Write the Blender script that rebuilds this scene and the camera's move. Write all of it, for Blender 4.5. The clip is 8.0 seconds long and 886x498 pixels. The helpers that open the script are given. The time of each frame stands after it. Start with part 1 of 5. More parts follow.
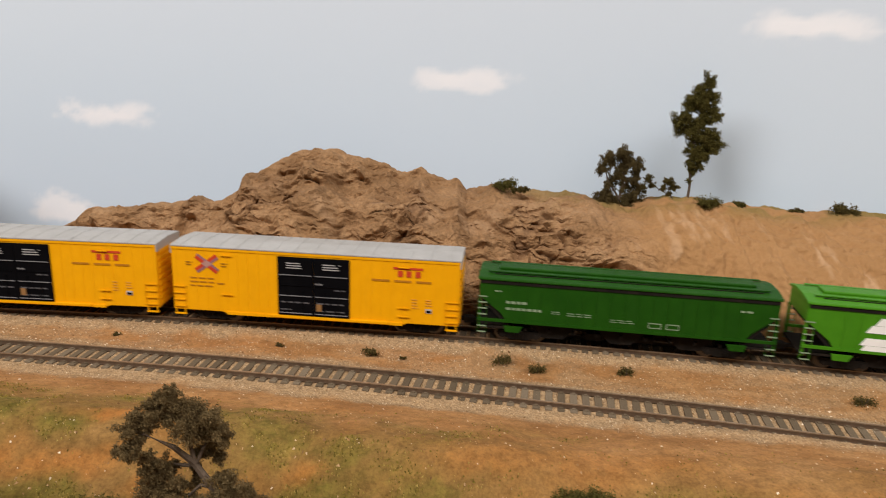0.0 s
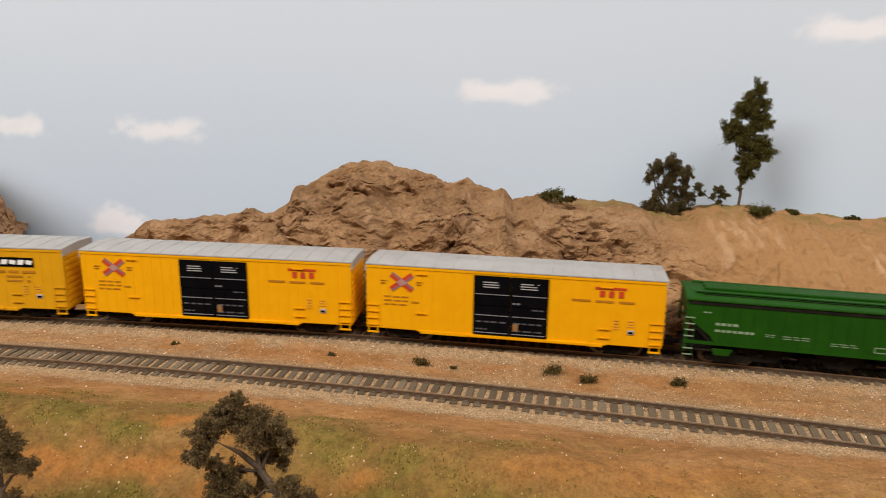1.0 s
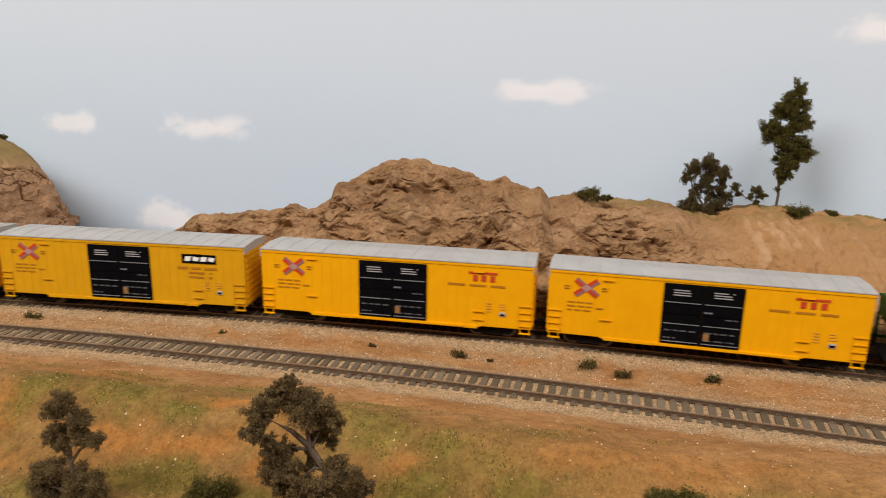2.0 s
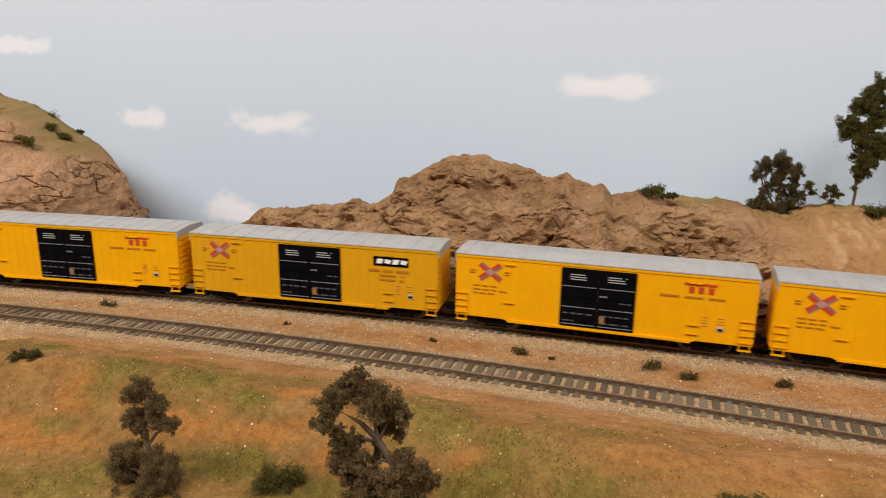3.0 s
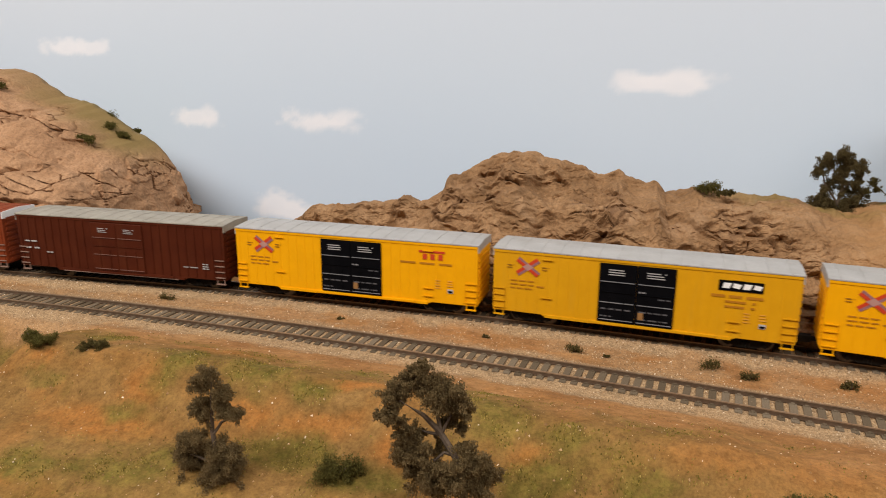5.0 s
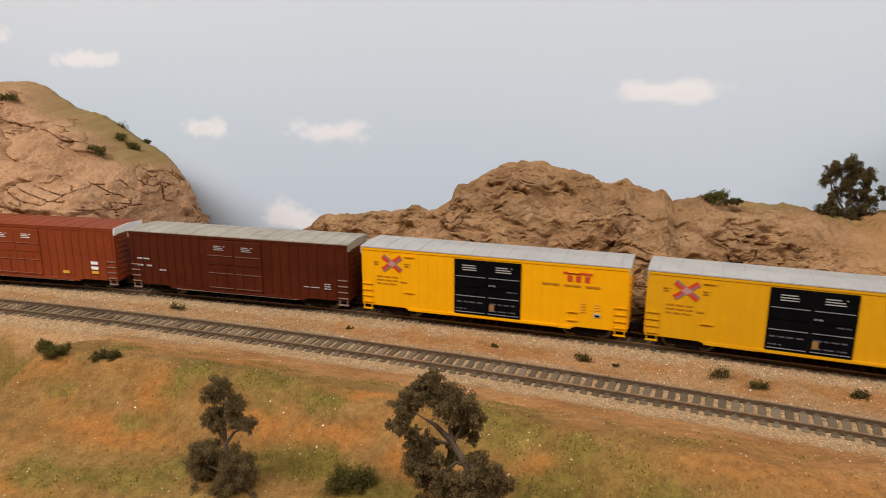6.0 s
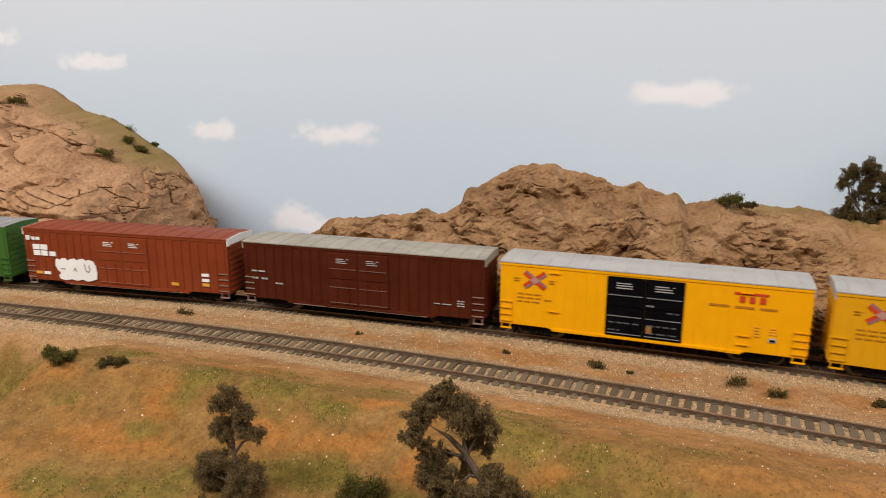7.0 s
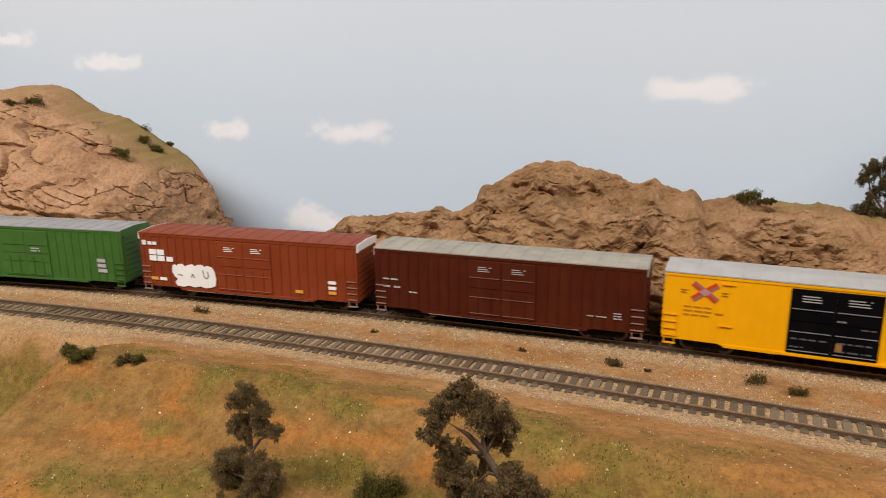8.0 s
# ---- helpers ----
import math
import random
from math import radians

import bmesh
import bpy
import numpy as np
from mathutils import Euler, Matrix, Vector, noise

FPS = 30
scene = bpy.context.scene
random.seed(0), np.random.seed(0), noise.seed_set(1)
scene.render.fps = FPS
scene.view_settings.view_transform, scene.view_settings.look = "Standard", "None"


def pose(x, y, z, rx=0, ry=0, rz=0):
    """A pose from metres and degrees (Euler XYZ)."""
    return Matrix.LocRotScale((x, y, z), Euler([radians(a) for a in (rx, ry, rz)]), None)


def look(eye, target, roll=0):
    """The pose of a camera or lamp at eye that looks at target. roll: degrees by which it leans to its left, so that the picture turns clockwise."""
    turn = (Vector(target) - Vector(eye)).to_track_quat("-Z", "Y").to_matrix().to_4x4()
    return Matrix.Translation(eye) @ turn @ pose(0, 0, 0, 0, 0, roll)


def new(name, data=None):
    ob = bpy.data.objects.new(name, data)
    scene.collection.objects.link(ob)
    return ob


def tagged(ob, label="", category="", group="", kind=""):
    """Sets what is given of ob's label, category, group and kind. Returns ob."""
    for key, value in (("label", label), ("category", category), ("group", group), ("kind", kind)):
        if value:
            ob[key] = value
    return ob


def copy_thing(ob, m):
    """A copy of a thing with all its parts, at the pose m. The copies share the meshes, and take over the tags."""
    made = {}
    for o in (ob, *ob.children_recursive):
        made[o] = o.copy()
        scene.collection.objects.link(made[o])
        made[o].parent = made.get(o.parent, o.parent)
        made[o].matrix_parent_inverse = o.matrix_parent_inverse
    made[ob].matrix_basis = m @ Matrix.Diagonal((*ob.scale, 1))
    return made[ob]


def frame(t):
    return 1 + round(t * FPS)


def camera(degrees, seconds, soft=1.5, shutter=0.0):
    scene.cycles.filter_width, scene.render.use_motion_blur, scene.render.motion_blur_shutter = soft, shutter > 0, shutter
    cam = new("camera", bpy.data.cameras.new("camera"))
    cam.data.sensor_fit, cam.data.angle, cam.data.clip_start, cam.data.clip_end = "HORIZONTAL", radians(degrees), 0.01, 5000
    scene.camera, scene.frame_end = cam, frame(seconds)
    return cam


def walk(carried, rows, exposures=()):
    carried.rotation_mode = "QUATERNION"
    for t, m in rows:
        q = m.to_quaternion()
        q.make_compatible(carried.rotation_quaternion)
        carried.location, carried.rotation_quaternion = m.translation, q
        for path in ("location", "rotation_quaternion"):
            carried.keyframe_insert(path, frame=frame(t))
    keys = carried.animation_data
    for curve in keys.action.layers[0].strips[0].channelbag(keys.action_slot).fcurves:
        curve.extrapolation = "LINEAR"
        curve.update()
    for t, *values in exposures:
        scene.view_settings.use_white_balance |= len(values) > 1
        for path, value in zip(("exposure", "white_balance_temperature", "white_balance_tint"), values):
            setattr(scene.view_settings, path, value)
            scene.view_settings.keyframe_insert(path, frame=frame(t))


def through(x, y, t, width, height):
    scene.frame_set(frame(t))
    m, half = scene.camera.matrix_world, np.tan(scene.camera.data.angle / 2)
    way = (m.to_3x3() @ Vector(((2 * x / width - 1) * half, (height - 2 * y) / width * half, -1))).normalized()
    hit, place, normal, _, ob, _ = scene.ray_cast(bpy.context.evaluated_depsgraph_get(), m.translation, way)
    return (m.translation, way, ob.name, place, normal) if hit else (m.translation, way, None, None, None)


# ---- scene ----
# A model railway at 1:87, built at its true model size: metres, x along the tracks, y towards the backdrop.
cam = camera(65.0, 8.0, soft=1.0, shutter=0.4)
PATH = [
    (0, (0.0731, 0.1304, 0.1665), (0.0643, 2.0651, -0.3405), 2.05),
    (0.5, (0.0694, 0.1291, 0.1685), (0.0001, 2.0698, -0.3099), 1.49),
    (1, (0.0665, 0.1272, 0.1668), (-0.0534, 2.0650, -0.3135), 0.94),
    (2.5, (0.0609, 0.1119, 0.1678), (-0.2206, 2.0300, -0.3236), 1.01),
    (3, (0.0573, 0.1142, 0.1672), (-0.3024, 2.0176, -0.3306), 0.80),
    (3.5, (0.0554, 0.1159, 0.1667), (-0.3279, 2.0175, -0.3202), 1.21),
    (4, (0.0538, 0.1136, 0.1655), (-0.3692, 2.0033, -0.3348), 0.81),
    (4.5, (0.0507, 0.1128, 0.1647), (-0.4012, 1.9941, -0.3420), 0.57),
    (6, (0.0474, 0.1092, 0.1668), (-0.4398, 1.9891, -0.3114), 0.01),
    (6.5, (0.0458, 0.1113, 0.1666), (-0.4379, 1.9933, -0.3071), 0.21),
    (7, (0.0433, 0.1151, 0.1671), (-0.4629, 1.9912, -0.3064), -0.11),
    (7.5, (0.0414, 0.1149, 0.1665), (-0.4804, 1.9860, -0.3095), -0.29),
    (8, (0.0409, 0.1158, 0.1657), (-0.4986, 1.9820, -0.3097), -0.51),
]
walk(cam, [(t, look(eye, target, roll)) for t, eye, target, roll in PATH])

# ---- light ----
scene.view_settings.exposure = 0.0
world = bpy.data.worlds.new("room_air")
scene.world = world
world.use_nodes = True
world.node_tree.nodes["Background"].inputs[0].default_value = (0.5, 0.5, 0.5, 1)
world.node_tree.nodes["Background"].inputs[1].default_value = 0.02
CEILING, FLOOR = 1.45, -1.10
LAMPS = [(-1.25, -0.38, 55.5), (1.00, -0.42, 36.0)]
for lx, ly, watts in LAMPS:
    lamp = new("ceiling_lamp", bpy.data.lights.new("ceiling_lamp", "AREA"))
    lamp.data.shape, lamp.data.size, lamp.data.size_y = "RECTANGLE", 1.8, 0.6
    lamp.data.energy, lamp.data.color = watts, (1.0, 0.928, 0.866)
    lamp.matrix_world = pose(lx, ly, CEILING - 0.09)


# ---- numeric noise ----
def lattice(ix, iy, iz, seed):
    ix, iy, iz = np.atleast_1d(ix), np.atleast_1d(iy), np.atleast_1d(iz)
    h = (ix * 374761393 + iy * 668265263 + iz * 2147483647 + seed * 974634777) & 0xFFFFFFFF
    h = ((h ^ (h >> 13)) * 1274126177) & 0xFFFFFFFF
    h = ((h ^ (h >> 16)) * 2246822519) & 0xFFFFFFFF
    return ((h ^ (h >> 15)) & 0xFFFF) / 65535.0


def vnoise(x, y, z, seed=0):
    """Smooth value noise in -1..1."""
    x, y, z = np.broadcast_arrays(np.asarray(x, float), np.asarray(y, float), np.asarray(z, float))
    i, j, k = (np.floor(a).astype(np.int64) for a in (x, y, z))
    u, v, w = x - i, y - j, z - k
    u, v, w = (a * a * (3 - 2 * a) for a in (u, v, w))
    total = 0
    for a in (0, 1):
        for b in (0, 1):
            for c in (0, 1):
                total = total + lattice(i + a, j + b, k + c, seed) * (u if a else 1 - u) * (v if b else 1 - v) * (w if c else 1 - w)
    return total * 2 - 1


def fbm(x, y, z, octaves=4, seed=0, gain=0.5):
    total, amp, f = 0, 1.0, 1.0
    for o in range(octaves):
        total = total + amp * vnoise(np.asarray(x) * f, np.asarray(y) * f, np.asarray(z) * f, seed + o * 17)
        amp, f = amp * gain, f * 2.03
    return total


def cells(x, y, z, seed=0):
    """Distance to the border between random cells, and a number for each cell."""
    x, y, z = np.broadcast_arrays(np.asarray(x, float), np.asarray(y, float), np.asarray(z, float))
    i, j, k = (np.floor(a).astype(np.int64) for a in (x, y, z))
    f1, f2, ident = np.full(x.shape, 9.0), np.full(x.shape, 9.0), np.zeros(x.shape)
    for a in (-1, 0, 1):
        for b in (-1, 0, 1):
            for c in (-1, 0, 1):
                p, q, r = i + a, j + b, k + c
                d = np.sqrt((p + lattice(p, q, r, seed) - x) ** 2 + (q + lattice(p, q, r, seed + 1) - y) ** 2 + (r + lattice(p, q, r, seed + 2) - z) ** 2)
                near = d < f1
                f2 = np.where(near, f1, np.minimum(f2, d))
                ident = np.where(near, lattice(p, q, r, seed + 3), ident)
                f1 = np.where(near, d, f1)
    return f2 - f1, ident


def smooth(a, b, x):
    t = np.clip((np.asarray(x, float) - a) / (b - a), 0, 1)
    return t * t * (3 - 2 * t)


# ---- materials ----
def ramp(nodes, links, source, stops):
    r = nodes.new("ShaderNodeValToRGB")
    while len(r.color_ramp.elements) < len(stops):
        r.color_ramp.elements.new(0.5)
    for e, (at, c) in zip(r.color_ramp.elements, stops):
        e.position, e.color = at, (*c, 1)
    links.new(source, r.inputs[0])
    return r.outputs[0]


def grain(nodes, links, coord, scale, detail=4.0, rough=0.6, stretch=None):
    n = nodes.new("ShaderNodeTexNoise")
    n.inputs["Scale"].default_value, n.inputs["Detail"].default_value, n.inputs["Roughness"].default_value = scale, detail, rough
    if stretch:
        m = nodes.new("ShaderNodeMapping")
        m.inputs["Scale"].default_value = stretch
        links.new(coord, m.inputs[0])
        coord = m.outputs[0]
    links.new(coord, n.inputs["Vector"])
    return n.outputs["Fac"]


def blend(nodes, links, fac, a, b, kind="MIX"):
    m = nodes.new("ShaderNodeMix")
    m.data_type, m.blend_type = "RGBA", kind
    for value, socket in ((fac, m.inputs[0]), (a, m.inputs[6]), (b, m.inputs[7])):
        if isinstance(value, (int, float)):
            socket.default_value = value
        elif isinstance(value, tuple):
            socket.default_value = (*value, 1)
        else:
            links.new(value, socket)
    return m.outputs[2]


def surface(name):
    m = bpy.data.materials.new(name)
    m.use_nodes = True
    nodes, links = m.node_tree.nodes, m.node_tree.links
    return m, nodes, links, nodes["Principled BSDF"], nodes.new("ShaderNodeTexCoord").outputs["Object"]


def bump(nodes, links, shader, height, strength, distance):
    b = nodes.new("ShaderNodeBump")
    b.inputs["Strength"].default_value, b.inputs["Distance"].default_value = strength, distance
    links.new(height, b.inputs["Height"])
    links.new(b.outputs[0], shader.inputs["Normal"])


def paint(name, low, high, rough=0.45, metal=0.0, scale=90.0, grime=(0.1, 0.07, 0.05), dirt=0.15, fine=900.0, spec=0.4):
    """Model paint: a tone that drifts, thin streaks of grime, and a faint surface grain."""
    m, nodes, links, shader, coord = surface(name)
    tone = ramp(nodes, links, grain(nodes, links, coord, scale), [(0.3, low), (0.7, high)])
    streak = ramp(nodes, links, grain(nodes, links, coord, 160.0, 5, 0.7, (1, 1, 0.12)), [(0.52, (0, 0, 0)), (0.8, (dirt, dirt, dirt))])
    links.new(blend(nodes, links, streak, tone, grime), shader.inputs["Base Color"])
    fuzz = grain(nodes, links, coord, fine, 3)
    rr = ramp(nodes, links, fuzz, [(0.3, (rough - 0.08,) * 3), (0.7, (rough + 0.1,) * 3)])
    links.new(rr, shader.inputs["Roughness"])
    shader.inputs["Metallic"].default_value = metal
    shader.inputs["Specular IOR Level"].default_value = spec
    bump(nodes, links, shader, fuzz, 0.12, 0.0002)
    return m


def piecemeal(name, stops, rough=0.85, fine=1500.0, by_object=False):
    """Small loose bits whose tone differs from piece to piece."""
    m, nodes, links, shader, coord = surface(name)
    if by_object:
        source = nodes.new("ShaderNodeObjectInfo").outputs["Random"]
    else:
        source = nodes.new("ShaderNodeNewGeometry").outputs["Random Per Island"]
    tone = ramp(nodes, links, source, stops)
    mottle = ramp(nodes, links, grain(nodes, links, coord, fine, 3), [(0.3, (0.75, 0.75, 0.75)), (0.7, (1.15, 1.15, 1.15))])
    links.new(blend(nodes, links, 1.0, tone, mottle, "MULTIPLY"), shader.inputs["Base Color"])
    shader.inputs["Roughness"].default_value = rough
    shader.inputs["Specular IOR Level"].default_value = 0.08
    return m


def foliage(name, stops, through=0.35):
    """Thin matt leaves that let part of the light through."""
    m = piecemeal(name, stops, 0.9)
    nodes, links = m.node_tree.nodes, m.node_tree.links
    shader, out = nodes["Principled BSDF"], nodes["Material Output"]
    thin, mix = nodes.new("ShaderNodeBsdfTranslucent"), nodes.new("ShaderNodeMixShader")
    links.new(shader.inputs["Base Color"].links[0].from_socket, thin.inputs["Color"])
    mix.inputs[0].default_value = through
    links.new(shader.outputs[0], mix.inputs[1])
    links.new(thin.outputs[0], mix.inputs[2])
    links.new(mix.outputs[0], out.inputs["Surface"])
    return m


YELLOW = paint("yellow_paint", (0.74, 0.335, 0.0005), (0.80, 0.37, 0.001), 0.5, grime=(0.5, 0.22, 0.01), dirt=0.16, spec=0.16)
DULL_YELLOW = paint("faded_yellow_paint", (0.58, 0.28, 0.003), (0.63, 0.31, 0.004), 0.55, grime=(0.36, 0.2, 0.03), dirt=0.25, spec=0.18)
ROOF_GREY = paint("galvanised_roof", (0.36, 0.35, 0.335), (0.43, 0.42, 0.405), 0.45, 0.15, 60, (0.3, 0.27, 0.24), 0.35)
ROOF_DIRTY = paint("weathered_roof", (0.25, 0.23, 0.19), (0.36, 0.335, 0.285), 0.6, 0.1, 70, (0.2, 0.16, 0.12), 0.5)
ROOF_DULL = paint("dull_grey_roof", (0.24, 0.245, 0.25), (0.32, 0.325, 0.33), 0.5, 0.1, 60, (0.2, 0.18, 0.16), 0.35)
BLACK = paint("black_door_paint", (0.0022, 0.0022, 0.003), (0.004, 0.004, 0.005), 0.6, dirt=0.02, grime=(0.02, 0.02, 0.02), spec=0.03)
BROWN = paint("brown_paint", (0.052, 0.0085, 0.003), (0.078, 0.015, 0.005), 0.5, scale=45, dirt=0.35, grime=(0.10, 0.030, 0.012), spec=0.14)
RED = paint("oxide_red_paint", (0.175, 0.030, 0.008), (0.225, 0.044, 0.013), 0.5, scale=45, dirt=0.3, grime=(0.16, 0.06, 0.03), spec=0.2)
GREEN = paint("green_paint", (0.035, 0.105, 0.016), (0.048, 0.135, 0.022), 0.45, dirt=0.25, grime=(0.05, 0.08, 0.03))
DARK_GREEN = paint("dark_green_paint", (0.008, 0.054, 0.002), (0.012, 0.068, 0.003), 0.5, dirt=0.15, grime=(0.015, 0.045, 0.012), spec=0.14)
LIGHT_GREEN = paint("light_green_paint", (0.042, 0.175, 0.005), (0.055, 0.21, 0.008), 0.45, dirt=0.15, grime=(0.05, 0.12, 0.03), spec=0.2)
WHITE = paint("white_paint", (0.74, 0.74, 0.73), (0.82, 0.82, 0.81), 0.5, dirt=0.1, grime=(0.5, 0.47, 0.44))
MARK_RED = paint("red_marking", (0.46, 0.040, 0.015), (0.52, 0.06, 0.02), 0.5, spec=0.15)
MARK_BLUE = paint("blue_marking", (0.24, 0.11, 0.12), (0.30, 0.14, 0.15), 0.5, spec=0.15)
MARK_FAINT = paint("faint_marking", (0.36, 0.14, 0.004), (0.44, 0.18, 0.006), 0.5)
MARK_MAUVE = paint("mauve_marking", (0.36, 0.19, 0.17), (0.42, 0.24, 0.21), 0.5)
MARK_DARK = paint("dark_marking", (0.26, 0.11, 0.008), (0.32, 0.14, 0.012), 0.5, spec=0.15)
MARK_GREY = paint("grey_marking", (0.34, 0.33, 0.33), (0.45, 0.44, 0.44), 0.5)
MARK_ORANGE = paint("orange_marking", (0.6, 0.28, 0.03), (0.7, 0.34, 0.05), 0.5)
DOOR_LINE = paint("door_line_grey", (0.15, 0.15, 0.16), (0.24, 0.24, 0.25), 0.5)
# pale brown that paints highlights onto sills, rungs and steps
EDGE_HIGHLIGHT = paint("pale_edge_highlight", (0.21, 0.13, 0.10), (0.29, 0.19, 0.15), 0.5)
PALE_GREEN = paint("pale_green_marking", (0.16, 0.24, 0.14), (0.24, 0.32, 0.21), 0.5)
RED_LINE = paint("door_line_red", (0.26, 0.075, 0.04), (0.32, 0.10, 0.06), 0.5)
DOOR_FAINT = paint("door_lettering_grey", (0.06, 0.06, 0.066), (0.09, 0.09, 0.1), 0.5)
CARD = paint("tan_card", (0.20, 0.095, 0.025), (0.26, 0.13, 0.04), 0.7)
BROWN_LINE = paint("door_line_brown", (0.16, 0.07, 0.05), (0.20, 0.10, 0.08), 0.5)
# underframe black, also used on the hoppers as painted shade
UNDER_AND_SHADE = paint("underframe_and_shade_black", (0.006, 0.005, 0.004), (0.012, 0.009, 0.007), 0.8, dirt=0.2, spec=0.15, grime=(0.08, 0.055, 0.035))
STEEL = paint("wheel_steel", (0.09, 0.075, 0.065), (0.16, 0.14, 0.12), 0.4, 0.7)
RAIL = paint("weathered_rail", (0.09, 0.058, 0.036), (0.13, 0.085, 0.056), 0.5, 0.3, 300, (0.22, 0.13, 0.08), 0.4)
RAIL_TOP = paint("rail_head", (0.22, 0.145, 0.088), (0.34, 0.245, 0.165), 0.42, 0.45, 300)
TIE = piecemeal("tie_plastic", [(0.0, (0.10, 0.074, 0.047)), (0.5, (0.135, 0.102, 0.067)), (1.0, (0.18, 0.14, 0.096))], 0.8, by_object=True)
LEAF_OLIVE = foliage("olive_foliage", [(0.0, (0.085, 0.066, 0.022)), (0.5, (0.112, 0.089, 0.031)), (1.0, (0.145, 0.115, 0.043))])
LEAF_BROWN = foliage("brown_foliage", [(0.0, (0.095, 0.070, 0.028)), (0.5, (0.122, 0.091, 0.039)), (1.0, (0.155, 0.118, 0.054))])
LEAF_OAK = foliage("dry_oak_foliage", [(0.0, (0.170, 0.120, 0.056)), (0.5, (0.205, 0.146, 0.069)), (1.0, (0.245, 0.178, 0.087))], 0.48)
LEAF_GREEN = foliage("green_foliage", [(0.0, (0.090, 0.076, 0.020)), (0.5, (0.120, 0.103, 0.029)), (1.0, (0.155, 0.135, 0.040))])
LEAF_DARK = foliage("dark_green_foliage", [(0.0, (0.058, 0.060, 0.020)), (0.5, (0.080, 0.082, 0.030)), (1.0, (0.11, 0.11, 0.044))])
BARK = paint("bark", (0.065, 0.046, 0.032), (0.14, 0.102, 0.074), 0.85, scale=400, spec=0.2)
GRIT = piecemeal("grit", [(0.0, (0.16, 0.085, 0.038)), (0.45, (0.36, 0.21, 0.095)), (0.82, (0.50, 0.335, 0.18)), (1.0, (0.88, 0.76, 0.58))], 0.8)
BALLAST = piecemeal("ballast_grains", [(0.0, (0.14, 0.095, 0.06)), (0.5, (0.33, 0.232, 0.138)), (0.9, (0.48, 0.355, 0.225)), (1.0, (0.78, 0.67, 0.51))], 0.8)
TURF = piecemeal("turf_flock", [(0.0, (0.085, 0.066, 0.014)), (0.4, (0.165, 0.122, 0.024)), (0.75, (0.25, 0.18, 0.038)), (1.0, (0.38, 0.27, 0.085))], 0.9)


def soil_material():
    m, nodes, links, shader, coord = surface("soil_and_turf")
    soil = ramp(nodes, links, grain(nodes, links, coord, 28, 6, 0.65), [(0.3, (0.235, 0.109, 0.038)), (0.5, (0.312, 0.156, 0.058)), (0.72, (0.385, 0.211, 0.088))])
    rust = ramp(nodes, links, grain(nodes, links, coord, 60, 5), [(0.3, (0.270, 0.098, 0.019)), (0.7, (0.360, 0.150, 0.038))])
    turf = ramp(nodes, links, grain(nodes, links, coord, 120, 6, 0.7), [(0.28, (0.080, 0.066, 0.012)), (0.5, (0.128, 0.101, 0.020)), (0.72, (0.205, 0.152, 0.034))])
    stone = ramp(nodes, links, grain(nodes, links, coord, 1100, 4, 0.7), [(0.3, (0.17, 0.103, 0.053)), (0.5, (0.315, 0.208, 0.112)), (0.75, (0.48, 0.35, 0.215))])

    def mask(name):
        a = nodes.new("ShaderNodeAttribute")
        a.attribute_name = name
        return a.outputs["Fac"]
    def broken(name, scale):
        r = ramp(nodes, links, grain(nodes, links, coord, scale, 6, 0.75), [(0.32, (0.45, 0.45, 0.45)), (0.64, (1.15, 1.15, 1.15))])
        return blend(nodes, links, 1.0, mask(name), r, "MULTIPLY")
    loam = ramp(nodes, links, grain(nodes, links, coord, 45, 6, 0.7), [(0.3, (0.138, 0.075, 0.022)), (0.5, (0.198, 0.109, 0.034)), (0.72, (0.262, 0.148, 0.050))])
    c = blend(nodes, links, mask("loam"), soil, loam)
    c = blend(nodes, links, broken("rust", 110), c, rust)
    c = blend(nodes, links, broken("turf", 170), c, turf)
    c = blend(nodes, links, mask("ballast"), c, stone)
    speck = ramp(nodes, links, grain(nodes, links, coord, 700, 4, 0.75), [(0.3, (0.72, 0.70, 0.68)), (0.5, (1.0, 1.0, 1.0)), (0.72, (1.25, 1.23, 1.2))])
    clot = ramp(nodes, links, grain(nodes, links, coord, 210, 5, 0.7), [(0.32, (0.74, 0.73, 0.70)), (0.5, (1.0, 1.0, 1.0)), (0.7, (1.20, 1.20, 1.16))])
    c = blend(nodes, links, 1.0, c, clot, "MULTIPLY")
    links.new(blend(nodes, links, 1.0, c, speck, "MULTIPLY"), shader.inputs["Base Color"])
    shader.inputs["Roughness"].default_value, shader.inputs["Specular IOR Level"].default_value = 0.95, 0.15
    bump(nodes, links, shader, grain(nodes, links, coord, 420, 6, 0.72), 0.6, 0.0009)
    return m


